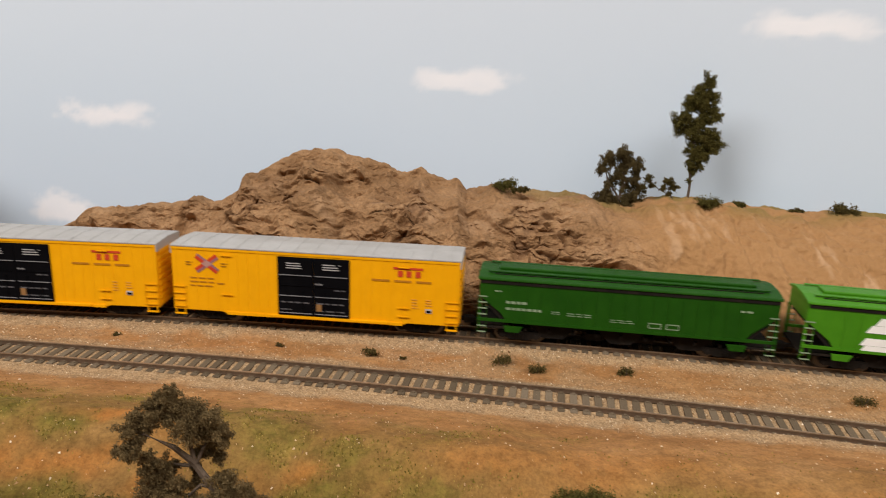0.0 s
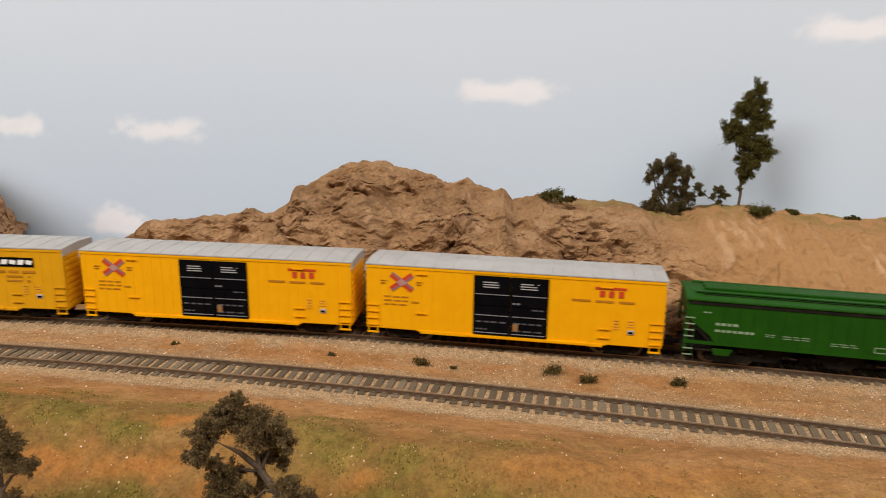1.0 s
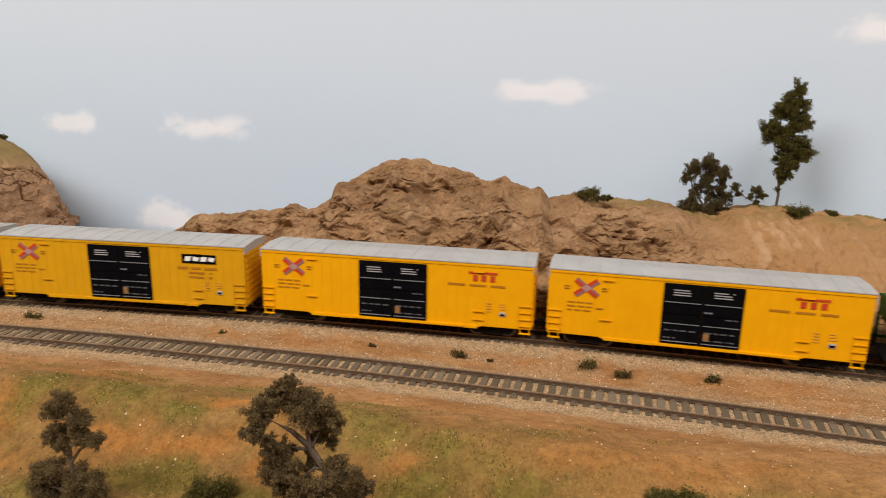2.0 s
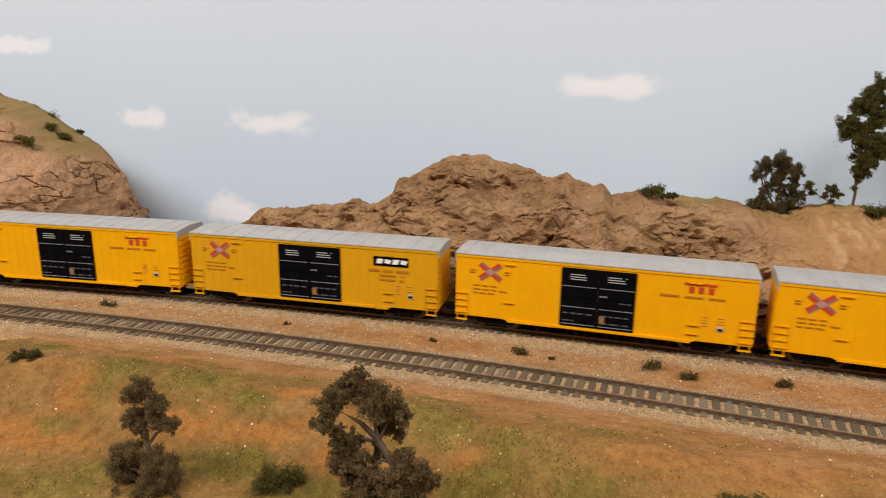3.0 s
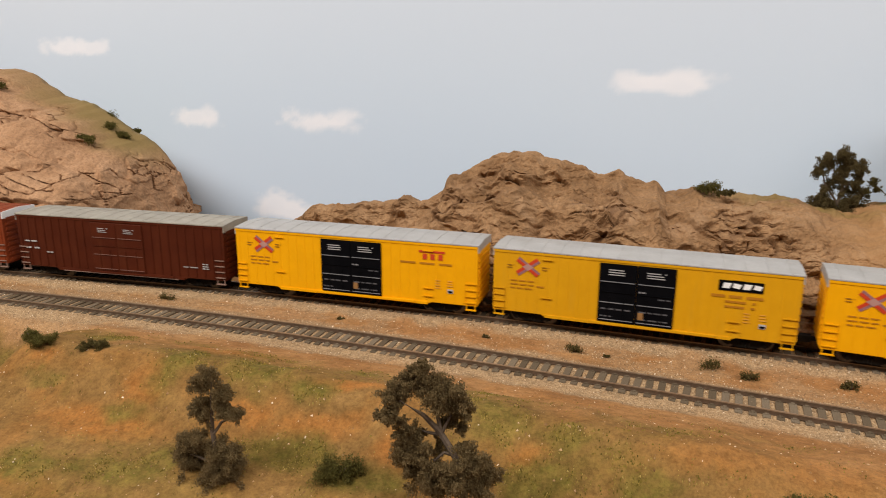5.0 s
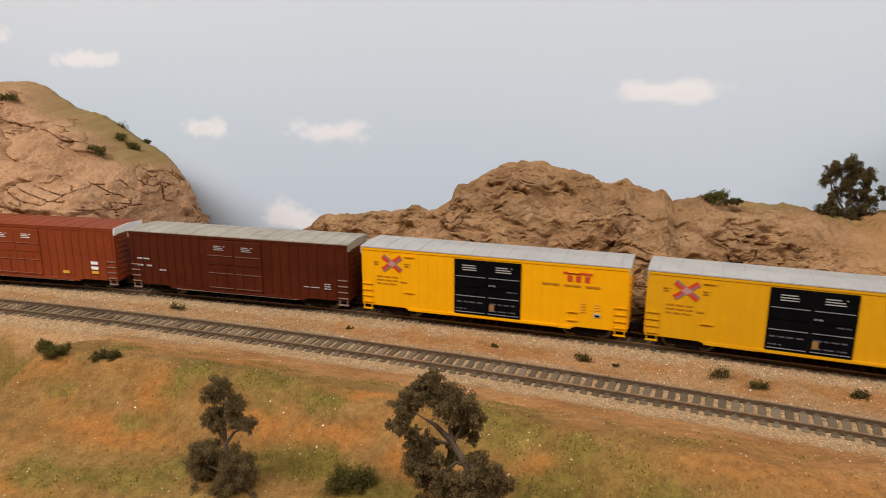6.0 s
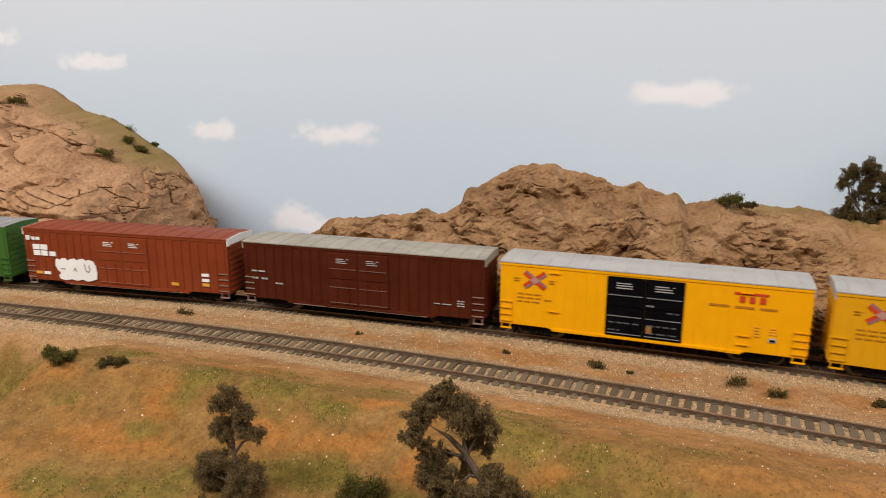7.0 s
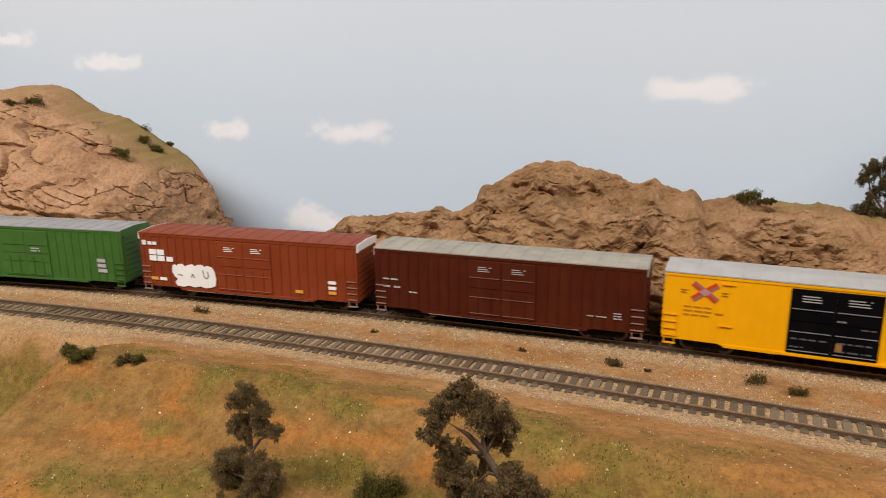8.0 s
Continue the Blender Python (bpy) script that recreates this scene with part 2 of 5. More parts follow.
def rock_material(name, dark, mid, light, grass):
    m, nodes, links, shader, coord = surface(name)
    tone = ramp(nodes, links, grain(nodes, links, coord, 35, 8, 0.68), [(0.3, dark), (0.5, mid), (0.72, light)])
    fine = ramp(nodes, links, grain(nodes, links, coord, 420, 5, 0.7), [(0.25, (0.6, 0.58, 0.56)), (0.5, (1.0, 1.0, 1.0)), (0.72, (1.25, 1.24, 1.22))])
    c = blend(nodes, links, 1.0, tone, fine, "MULTIPLY")
    # the dark brown tint paints the shade of cracks into the rock
    for key, colour in (("earth", (0.345, 0.185, 0.074)), ("pale", (0.47, 0.30, 0.17)), ("crevice_shade", (0.13, 0.066, 0.034)), ("grass", grass)):
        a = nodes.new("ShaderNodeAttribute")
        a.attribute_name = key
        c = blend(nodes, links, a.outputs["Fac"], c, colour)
    links.new(c, shader.inputs["Base Color"])
    shader.inputs["Roughness"].default_value, shader.inputs["Specular IOR Level"].default_value = 0.92, 0.2
    bump(nodes, links, shader, grain(nodes, links, coord, 300, 7, 0.68), 0.5, 0.0012)
    return m


SOIL = soil_material()
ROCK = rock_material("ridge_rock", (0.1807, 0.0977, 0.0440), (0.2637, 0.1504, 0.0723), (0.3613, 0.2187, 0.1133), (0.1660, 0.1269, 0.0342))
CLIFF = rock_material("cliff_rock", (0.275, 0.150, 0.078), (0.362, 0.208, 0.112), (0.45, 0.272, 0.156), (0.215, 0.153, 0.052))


def sky_paint():
    m, nodes, links, shader, coord = surface("painted_sky")
    sep = nodes.new("ShaderNodeSeparateXYZ")
    links.new(coord, sep.inputs[0])
    blue = ramp(nodes, links, sep.outputs["Z"], [(0.0, (0.56, 0.675, 0.81)), (0.14, (0.595, 0.695, 0.81)), (0.32, (0.65, 0.715, 0.805))])
    a = nodes.new("ShaderNodeAttribute")
    a.attribute_name = "cloud"
    c = blend(nodes, links, a.outputs["Fac"], blue, (0.85, 0.87, 0.925))
    links.new(c, shader.inputs["Base Color"])
    shader.inputs["Roughness"].default_value, shader.inputs["Specular IOR Level"].default_value = 0.85, 0.2
    bump(nodes, links, shader, grain(nodes, links, coord, 500, 4), 0.05, 0.0005)
    return m


SKY = sky_paint()
WALL = paint("wall_paint", (0.24, 0.23, 0.215), (0.27, 0.26, 0.245), 0.8, scale=4, dirt=0.05, fine=60)
LAMP_METAL = paint("lamp_metal", (0.75, 0.75, 0.75), (0.8, 0.8, 0.8), 0.5, scale=5)


# ---- mesh helpers ----
class Shape:
    """Collects boxes, prisms, rods and sheets into one mesh."""

    def __init__(self):
        self.v, self.f = [], []

    def add(self, verts, faces):
        n = len(self.v)
        self.v += [tuple(p) for p in verts]
        self.f += [tuple(i + n for i in q) for q in faces]
        return self

    def box(self, x0, x1, y0, y1, z0, z1):
        p = [(x, y, z) for x in (x0, x1) for y in (y0, y1) for z in (z0, z1)]
        return self.add(p, [(0, 1, 3, 2), (4, 6, 7, 5), (0, 4, 5, 1), (2, 3, 7, 6), (0, 2, 6, 4), (1, 5, 7, 3)])

    def prism(self, outline, axis, a, b):
        """An outline of pairs, in order, drawn out along an axis from a to b."""
        place = {"x": lambda u, v, w: (w, u, v), "y": lambda u, v, w: (u, w, v), "z": lambda u, v, w: (u, v, w)}[axis]
        n = len(outline)
        p = [place(u, v, a) for u, v in outline] + [place(u, v, b) for u, v in outline]
        return self.add(p, [tuple(range(n)), tuple(range(2 * n - 1, n - 1, -1))] + [(i, i + n, (i + 1) % n + n, (i + 1) % n) for i in range(n)])

    def disc(self, x, y, z, r, axis, depth, sides=16):
        pts = [(r * math.cos(2 * math.pi * i / sides), r * math.sin(2 * math.pi * i / sides)) for i in range(sides)]
        if axis == "y":
            return self.prism([(x + u, z + v) for u, v in pts], "y", y - depth / 2, y + depth / 2)
        if axis == "x":
            return self.prism([(y + u, z + v) for u, v in pts], "x", x - depth / 2, x + depth / 2)
        return self.prism([(x + u, y + v) for u, v in pts], "z", z - depth / 2, z + depth / 2)

    def limb(self, points, radii, sides=7):
        """A tapered limb through the points."""
        n0, rings = len(self.v), []
        for i, p in enumerate(points):
            p = Vector(p)
            d = (Vector(points[min(i + 1, len(points) - 1)]) - Vector(points[max(i - 1, 0)])).normalized()
            a = d.orthogonal().normalized()
            b = d.cross(a)
            rings.append([p + radii[i] * (math.cos(2 * math.pi * k / sides) * a + math.sin(2 * math.pi * k / sides) * b) for k in range(sides)])
        verts = [q for ring in rings for q in ring]
        faces = [(r * sides + k, r * sides + (k + 1) % sides, (r + 1) * sides + (k + 1) % sides, (r + 1) * sides + k) for r in range(len(points) - 1) for k in range(sides)]
        faces += [tuple(range(sides)), tuple(range((len(points) - 1) * sides, len(points) * sides))]
        return self.add(verts, faces)

    def data(self, name):
        me = bpy.data.meshes.new(name)
        me.from_pydata(self.v, [], self.f)
        b = bmesh.new()
        b.from_mesh(me)
        bmesh.ops.recalc_face_normals(b, faces=b.faces)
        b.to_mesh(me)
        b.free()
        return me


def part(name, shape, material, parent=None, label="", bevel=0.0, at=None):
    """Links a shape, or mesh data, as one mesh object under its thing."""
    me = shape.data(name) if isinstance(shape, Shape) else shape
    if material and not me.materials:
        me.materials.append(material)
    ob = new(name, me)
    if parent:
        ob.parent = parent
    if at is not None:
        ob.matrix_basis = at
    if bevel:
        mod = ob.modifiers.new("edge", "BEVEL")
        mod.width, mod.segments, mod.limit_method = bevel, 2, "ANGLE"
    return tagged(ob, label)


def sheet(name, x, y, z, material, masks=(), smooth_shade=True):
    """A grid mesh from three 2D arrays, with named masks for its material."""
    rows, cols = x.shape
    me = bpy.data.meshes.new(name)
    idx = np.arange(rows * cols).reshape(rows, cols)
    quads = np.stack([idx[:-1, :-1], idx[:-1, 1:], idx[1:, 1:], idx[1:, :-1]], -1).reshape(-1, 4)
    me.from_pydata(np.stack([x, y, z], -1).reshape(-1, 3).tolist(), [], quads.tolist())
    for key, values in masks:
        me.attributes.new(key, "FLOAT", "POINT").data.foreach_set("value", np.clip(values, 0, 1).astype(np.float32).ravel())
    if smooth_shade:
        me.polygons.foreach_set("use_smooth", [True] * len(me.polygons))
    me.materials.append(material)
    return new(name, me)


def scatter(name, places, sizes, material, seed, flat=0.7):
    """Many small uneven grains as one mesh: places n x 3, sizes n."""
    rng = np.random.default_rng(seed)
    n = len(places)
    base = np.array([(1, 0, -0.5), (-0.5, 0.87, -0.5), (-0.5, -0.87, -0.5), (0.1, 0, 0.9)])
    ang = rng.uniform(0, 2 * np.pi, n)
    shape = base[None] * (1 + rng.uniform(-0.35, 0.35, (n, 4, 3)))
    c, s = np.cos(ang)[:, None], np.sin(ang)[:, None]
    v = np.stack([shape[..., 0] * c - shape[..., 1] * s, shape[..., 0] * s + shape[..., 1] * c, shape[..., 2] * flat], -1)
    v = (v * sizes[:, None, None] + places[:, None]).reshape(-1, 3)
    f = (np.arange(n)[:, None, None] * 4 + np.array([(0, 1, 3), (1, 2, 3), (2, 0, 3)])[None]).reshape(-1, 3)
    me = bpy.data.meshes.new(name)
    me.from_pydata(v.tolist(), [], f.tolist())
    me.materials.append(material)
    return me


def leafage(name, clumps, count, size, material, seed, hang=0.0):
    """Small leaves strewn in uneven clumps (x, y, z, radius, flatness)."""
    rng = np.random.default_rng(seed)
    sprays = []
    for cx, cy, cz, r, flat in clumps:
        for _ in range(24):
            d = rng.normal(size=3)
            d /= np.linalg.norm(d)
            q = r * rng.uniform(0.15, 1.0)
            sprays.append((cx + d[0] * q, cy + d[1] * q, cz + d[2] * q * flat, r * rng.uniform(0.14, 0.34), *(d * rng.uniform(0.6, 1.4))))
    sprays = np.array(sprays)
    weight = sprays[:, 3] ** 2
    pick = rng.choice(len(sprays), count, p=weight / weight.sum())
    spread = np.clip(rng.normal(size=(count, 3)), -1.5, 1.5) * sprays[pick, 3][:, None] * 0.55
    reach = rng.normal(size=count) * sprays[pick, 3] * 0.55
    centre = sprays[pick, :3] + spread + sprays[pick, 4:7] * reach[:, None]
    centre[:, 2] -= np.abs(reach) * 0.35
    centre[:, 2] -= hang * np.abs(rng.normal(size=count)) * sprays[pick, 3] * 0.7
    a = rng.normal(size=(count, 3)) + np.array((0, 0, -hang * 2.2))
    a /= np.linalg.norm(a, axis=1)[:, None]
    b = np.cross(a, rng.normal(size=(count, 3)))
    b /= np.linalg.norm(b, axis=1)[:, None]
    s = (size * (1 + 0.7 * hang) * rng.uniform(0.6, 1.3, count))[:, None]
    broad = 0.6 - 0.2 * hang
    v = np.stack([centre - a * s, centre + b * s * broad, centre + a * s, centre - b * s * broad], 1).reshape(-1, 3)
    f = (np.arange(count)[:, None] * 4 + np.arange(4)[None])
    me = bpy.data.meshes.new(name)
    me.from_pydata(v.tolist(), [], f.tolist())
    me.materials.append(material)
    return me


# ---- the lie of the land ----
def main_y(x):
    """Centre line of the train's track."""
    return 0.5514 - 0.0799 * x - 0.1424 * x * x


def side_y(x):
    """Centre line of the empty track in front."""
    return 0.4775 - 0.120 * x - 0.155 * x * x


def back_y(x):
    """The painted backdrop."""
    return 0.762 - 0.23 * x


RAIL_Z = 0.005


def ground_z(x, y):
    x, y = np.asarray(x, float), np.asarray(y, float)
    d = side_y(x) - y
    crest = 0.022 + 0.003 * vnoise(x * 14, 0, 0, 5) - 0.006 * smooth(0.0, 0.25, x)
    bank = np.clip((d - 0.017) * 0.30, 0, crest) - (crest + 0.002) * smooth(0.085, 0.130, d) - 0.035 * smooth(0.12, 0.28, d)
    bank = bank + 0.0042 * smooth(0.15, 0.26, x) * smooth(0.008, 0.018, d)
    edge = -0.262 - 0.15 * (0.40 - y) + 0.004 * vnoise(y * 40, 0, 0, 15)
    gully = smooth(0, 0.052, edge - x)
    bank = bank * (1 - gully) - 0.058 * gully * smooth(0.026, 0.078, d)
    bed = 0.0022 * np.maximum(smooth(0.024, 0.016, np.abs(y - main_y(x))), smooth(0.024, 0.016, np.abs(y - side_y(x))))
    bank = bank - 0.07 * smooth(0.022, 0.034, y - main_y(x))
    rough = 0.0022 * fbm(x * 22, y * 22, 0.3, 3, 3) * smooth(0.022, 0.06, d)
    fine = 0.0005 * fbm(x * 160, y * 160, 0.7, 3, 9)
    return bank + bed + rough + fine


# patches of turf and of rust-red earth on the bank: x, y, half length, half breadth
TURF_PATCHES = [(-0.203, 0.386, 0.019, 0.009), (-0.182, 0.377, 0.014, 0.006), (-0.215, 0.425, 0.022, 0.014), (-0.160, 0.399, 0.014, 0.014), (-0.185, 0.448, 0.024, 0.010), (-0.116, 0.398, 0.020, 0.014), (-0.198, 0.339, 0.017, 0.014), (-0.157, 0.340, 0.025, 0.009),
                (-0.140, 0.349, 0.010, 0.011), (-0.236, 0.389, 0.018, 0.005), (-0.085, 0.391, 0.012, 0.008), (-0.083, 0.361, 0.030, 0.009), (0.006, 0.390, 0.022, 0.019), (0.034, 0.377, 0.015, 0.008), (-0.061, 0.422, 0.018, 0.012),
                (-0.045, 0.353, 0.018, 0.009), (0.068, 0.359, 0.013, 0.006), (-0.013, 0.411, 0.022, 0.012), (0.026, 0.361, 0.018, 0.008), (-0.280, 0.415, 0.020, 0.020)]
FAINT_TURF = [(0.066, 0.393, 0.026, 0.016), (0.111, 0.410, 0.030, 0.012), (0.051, 0.365, 0.022, 0.008), (-0.118, 0.430, 0.030, 0.012), (0.150, 0.352, 0.040, 0.010)]
RUST_PATCHES = [(-0.188, 0.368, 0.036, 0.011), (-0.150, 0.428, 0.028, 0.012), (-0.243, 0.394, 0.010, 0.004), (-0.172, 0.389, 0.011, 0.009), (-0.212, 0.328, 0.020, 0.008), (-0.067, 0.396, 0.017, 0.0045), (-0.078, 0.374, 0.022, 0.006), (-0.116, 0.379, 0.020, 0.008),
                (-0.037, 0.366, 0.009, 0.011), (0.018, 0.369, 0.010, 0.0045), (0.145, 0.376, 0.034, 0.013), (0.035, 0.430, 0.040, 0.012), (-0.014, 0.355, 0.016, 0.006), (0.098, 0.373, 0.024, 0.008)]


def patches(table, x, y):
    warp = 0.0042 * fbm(x * 55 + 2, y * 70, 4.4, 4, 25, 0.6)
    total = np.zeros_like(x)
    for px, py, a, b in table:
        r = np.hypot((x - px + warp) / a, (y - py + 0.7 * warp) / b)
        total = np.maximum(total, smooth(1.5, 0.4, r))
    return total


def ground_masks(x, y):
    x, y = np.asarray(x, float), np.asarray(y, float)
    dm, ds = np.abs(y - main_y(x)), np.abs(y - side_y(x))
    d = side_y(x) - y
    wob = 0.006 * fbm(x * 60, y * 60, 1.3, 3, 21)
    ballast = np.maximum(smooth(0.030, 0.019, dm + wob), smooth(0.033, 0.019, ds + wob))
    ballast = np.maximum(ballast, 0.55 * smooth(-0.12, -0.3, x) * smooth(0.046, 0.028, ds + wob))
    ballast = np.maximum(ballast, (0.12 + 0.4 * smooth(-0.3, 0.3, fbm(x * 40, y * 70, 3.3, 3, 22))) * ((d < 0) & (y < main_y(x))))
    n = fbm(x * 24 + 3, y * 44, 2.1, 6, 33, 0.6)
    near = smooth(0.036, 0.066, d + 1.6 * wob)
    green = np.maximum(patches(TURF_PATCHES, x, y), 0.5 * patches(FAINT_TURF, x, y))
    red = 0.88 * patches(RUST_PATCHES, x, y) * (1 - 0.5 * green) * (1 - 0.45 * smooth(0.03, 0.09, x))
    turf = np.maximum(1.1 * green * smooth(-0.9, 0.1, n), 0.35 * smooth(0.0, 0.5, n) * (1 - 0.9 * red) * (1 - 0.6 * smooth(0.05, 0.12, x))) * near
    turf = turf * (1 - 0.45 * smooth(-0.225, -0.262, x) * smooth(0.395, 0.38, y))
    turf = turf + 0.75 * smooth(-0.275, -0.31, x) * smooth(0.034, 0.052, d + wob)
    turf = turf + 0.45 * smooth(0.1, 0.6, fbm(x * 30, y * 30, 5.1, 3, 55)) * smooth(0.035, 0.05, dm) * smooth(-0.03, -0.045, d)
    rust = np.maximum(red, 0.30 * (1 - green) * smooth(-0.1, 0.4, fbm(x * 26 + 9, y * 46 + 4, 7.7, 6, 71, 0.58))) * smooth(0.035, 0.08, d + wob)
    between = (d < 0) & (y < main_y(x))
    rust = np.where(between, (0.12 + 0.33 * smooth(-0.2, 0.1, x)) * smooth(-0.1, 0.6, fbm(x * 25, y * 40, 9.2, 4, 81)), rust)
    loam = smooth(0.05, 0.085, d + 2 * wob) * (1 - 0.4 * smooth(0.03, 0.14, x))
    loam = np.maximum(loam, smooth(-0.272, -0.295, x) * smooth(0.033, 0.048, d + wob))
    return ballast, np.clip(turf, 0, 1) * 0.9, np.clip(rust, 0, 1) * 0.9, loam


# ---- room ----
def wall(name, x0, x1, y0, y1, z0, z1):
    return tagged(part(name, Shape().box(x0, x1, y0, y1, z0, z1), WALL), "plain pale wall of the layout room", "wall", kind="structure")


wall("wall_south", -2.6, 2.6, -2.7, -2.6, FLOOR, CEILING)
wall("wall_north", -2.6, 2.6, 1.5, 1.6, FLOOR, CEILING)
wall("wall_west", -2.7, -2.6, -2.7, 1.6, FLOOR, CEILING)
wall("wall_east", 2.6, 2.7, -2.7, 1.6, FLOOR, CEILING)
tagged(part("floor", Shape().box(-2.7, 2.7, -2.7, 1.6, FLOOR - 0.1, FLOOR), WALL), "plain floor of the layout room", "floor", kind="structure")
tagged(part("ceiling", Shape().box(-2.7, 2.7, -2.7, 1.6, CEILING, CEILING + 0.1), WALL), "plain pale ceiling of the layout room", "ceiling", kind="structure")
for lx, ly, watts in LAMPS:
    fixture = Shape().box(lx - 0.93, lx + 0.93, ly - 0.33, ly + 0.33, CEILING - 0.03, CEILING - 0.001)
    fixture.box(lx - 0.93, lx - 0.91, ly - 0.33, ly + 0.33, CEILING - 0.09, CEILING - 0.03).box(lx + 0.91, lx + 0.93, ly - 0.33, ly + 0.33, CEILING - 0.09, CEILING - 0.03)
    tagged(part("ceiling_light", fixture, LAMP_METAL), "white metal fluorescent fixture under the ceiling", "ceiling light", "ceiling lights", "structure")

# ---- backdrop with its painted clouds: x, height, half width, half height ----
CLOUDS = [(-0.648, 0.189, 0.062, 0.011), (-0.875, 0.226, 0.075, 0.012), (-0.444, 0.107, 0.042, 0.012), (-0.262, 0.108, 0.054, 0.0125),
          (0.083, 0.155, 0.043, 0.011), (-0.322, 0.008, 0.042, 0.014), (0.338, 0.205, 0.046, 0.011)]


def build_backdrop():
    u, v = np.meshgrid(np.linspace(-1.5, 1.0, 900), np.linspace(-0.25, 0.62, 320))
    u, v = u.T, v.T
    cloud = np.zeros_like(u)
    for i, (cx, cz, a, b) in enumerate(CLOUDS):
        drift = 0.75 * fbm(u * 42 + i * 9, v * 75, i, 5, 11, 0.55)
        du, dv = (u - cx) / a, (v - cz) / b
        flat = np.where(dv < 0, dv * 1.25, dv * (0.95 + 0.12 * np.sin(du * 3 + i)))
        r = (np.abs(du) ** 4 + np.abs(flat) ** 2.6) ** 0.34 + drift * 0.5
        cloud = np.maximum(cloud, smooth(1.2, 0.55, r) * (0.8 + 0.2 * smooth(-0.6, 0.8, drift)))
    ob = sheet("backdrop", u, back_y(u), v, SKY, [("cloud", cloud * 0.95)])
    mod = ob.modifiers.new("board", "SOLIDIFY")
    mod.thickness, mod.offset = 0.004, 1
    tagged(ob, "pale blue backdrop board painted with soft white clouds", "backdrop", kind="structure")


build_backdrop()


# ---- ground ----
def build_ground():
    x = np.concatenate([np.linspace(-1.5, -0.55, 40)[:-1], np.linspace(-0.55, 0.5, 500), np.linspace(0.5, 1.0, 30)[1:]])
    y = np.concatenate([np.linspace(-0.05, 0.26, 40)[:-1], np.linspace(0.26, 0.60, 200), np.linspace(0.60, 1.1, 40)[1:]])
    gx, gy = np.meshgrid(x, y, indexing="ij")
    b, t, r, loam = ground_masks(gx, gy)
    ob = sheet("ground", gx, gy, ground_z(gx, gy), SOIL, [("ballast", b), ("turf", t), ("rust", r), ("loam", loam)])
    tagged(ob, "sandy soil scenery with rust-red earth and olive turf patches", "ground", kind="structure")
    deck = Shape().box(-1.5, 1.0, -0.07, -0.05, FLOOR, -0.02)
    tagged(part("fascia", deck, LAMP_METAL), "plain front edge board of the layout", "trim", kind="structure")


build_ground()


# ---- rock forms ----
def profile(points, x):
    return np.interp(x, [p[0] for p in points], [p[1] for p in points])


# crest of the ridge: x, height
CREST = [(-0.215, 0.034), (-0.190, 0.053), (-0.150, 0.058), (-0.124, 0.057), (-0.114, 0.066), (-0.102, 0.058), (-0.087, 0.068), (-0.082, 0.079),
         (-0.055, 0.092), (-0.036, 0.099), (-0.020, 0.098), (-0.006, 0.092), (0.024, 0.088), (0.034, 0.081), (0.050, 0.086), (0.064, 0.078), (0.072, 0.0765), (0.080, 0.0800),
         (0.088, 0.070), (0.109, 0.076), (0.140, 0.072), (0.178, 0.073), (0.190, 0.067), (0.214, 0.067), (0.242, 0.074), (0.298, 0.070), (0.345, 0.068), (0.385, 0.071), (0.46, 0.06), (0.60, 0.05)]
CREST_Y = [(-0.22, 0.622), (-0.10, 0.645), (-0.05, 0.695), (0.05, 0.690), (0.20, 0.672), (0.38, 0.655), (0.6, 0.62)]


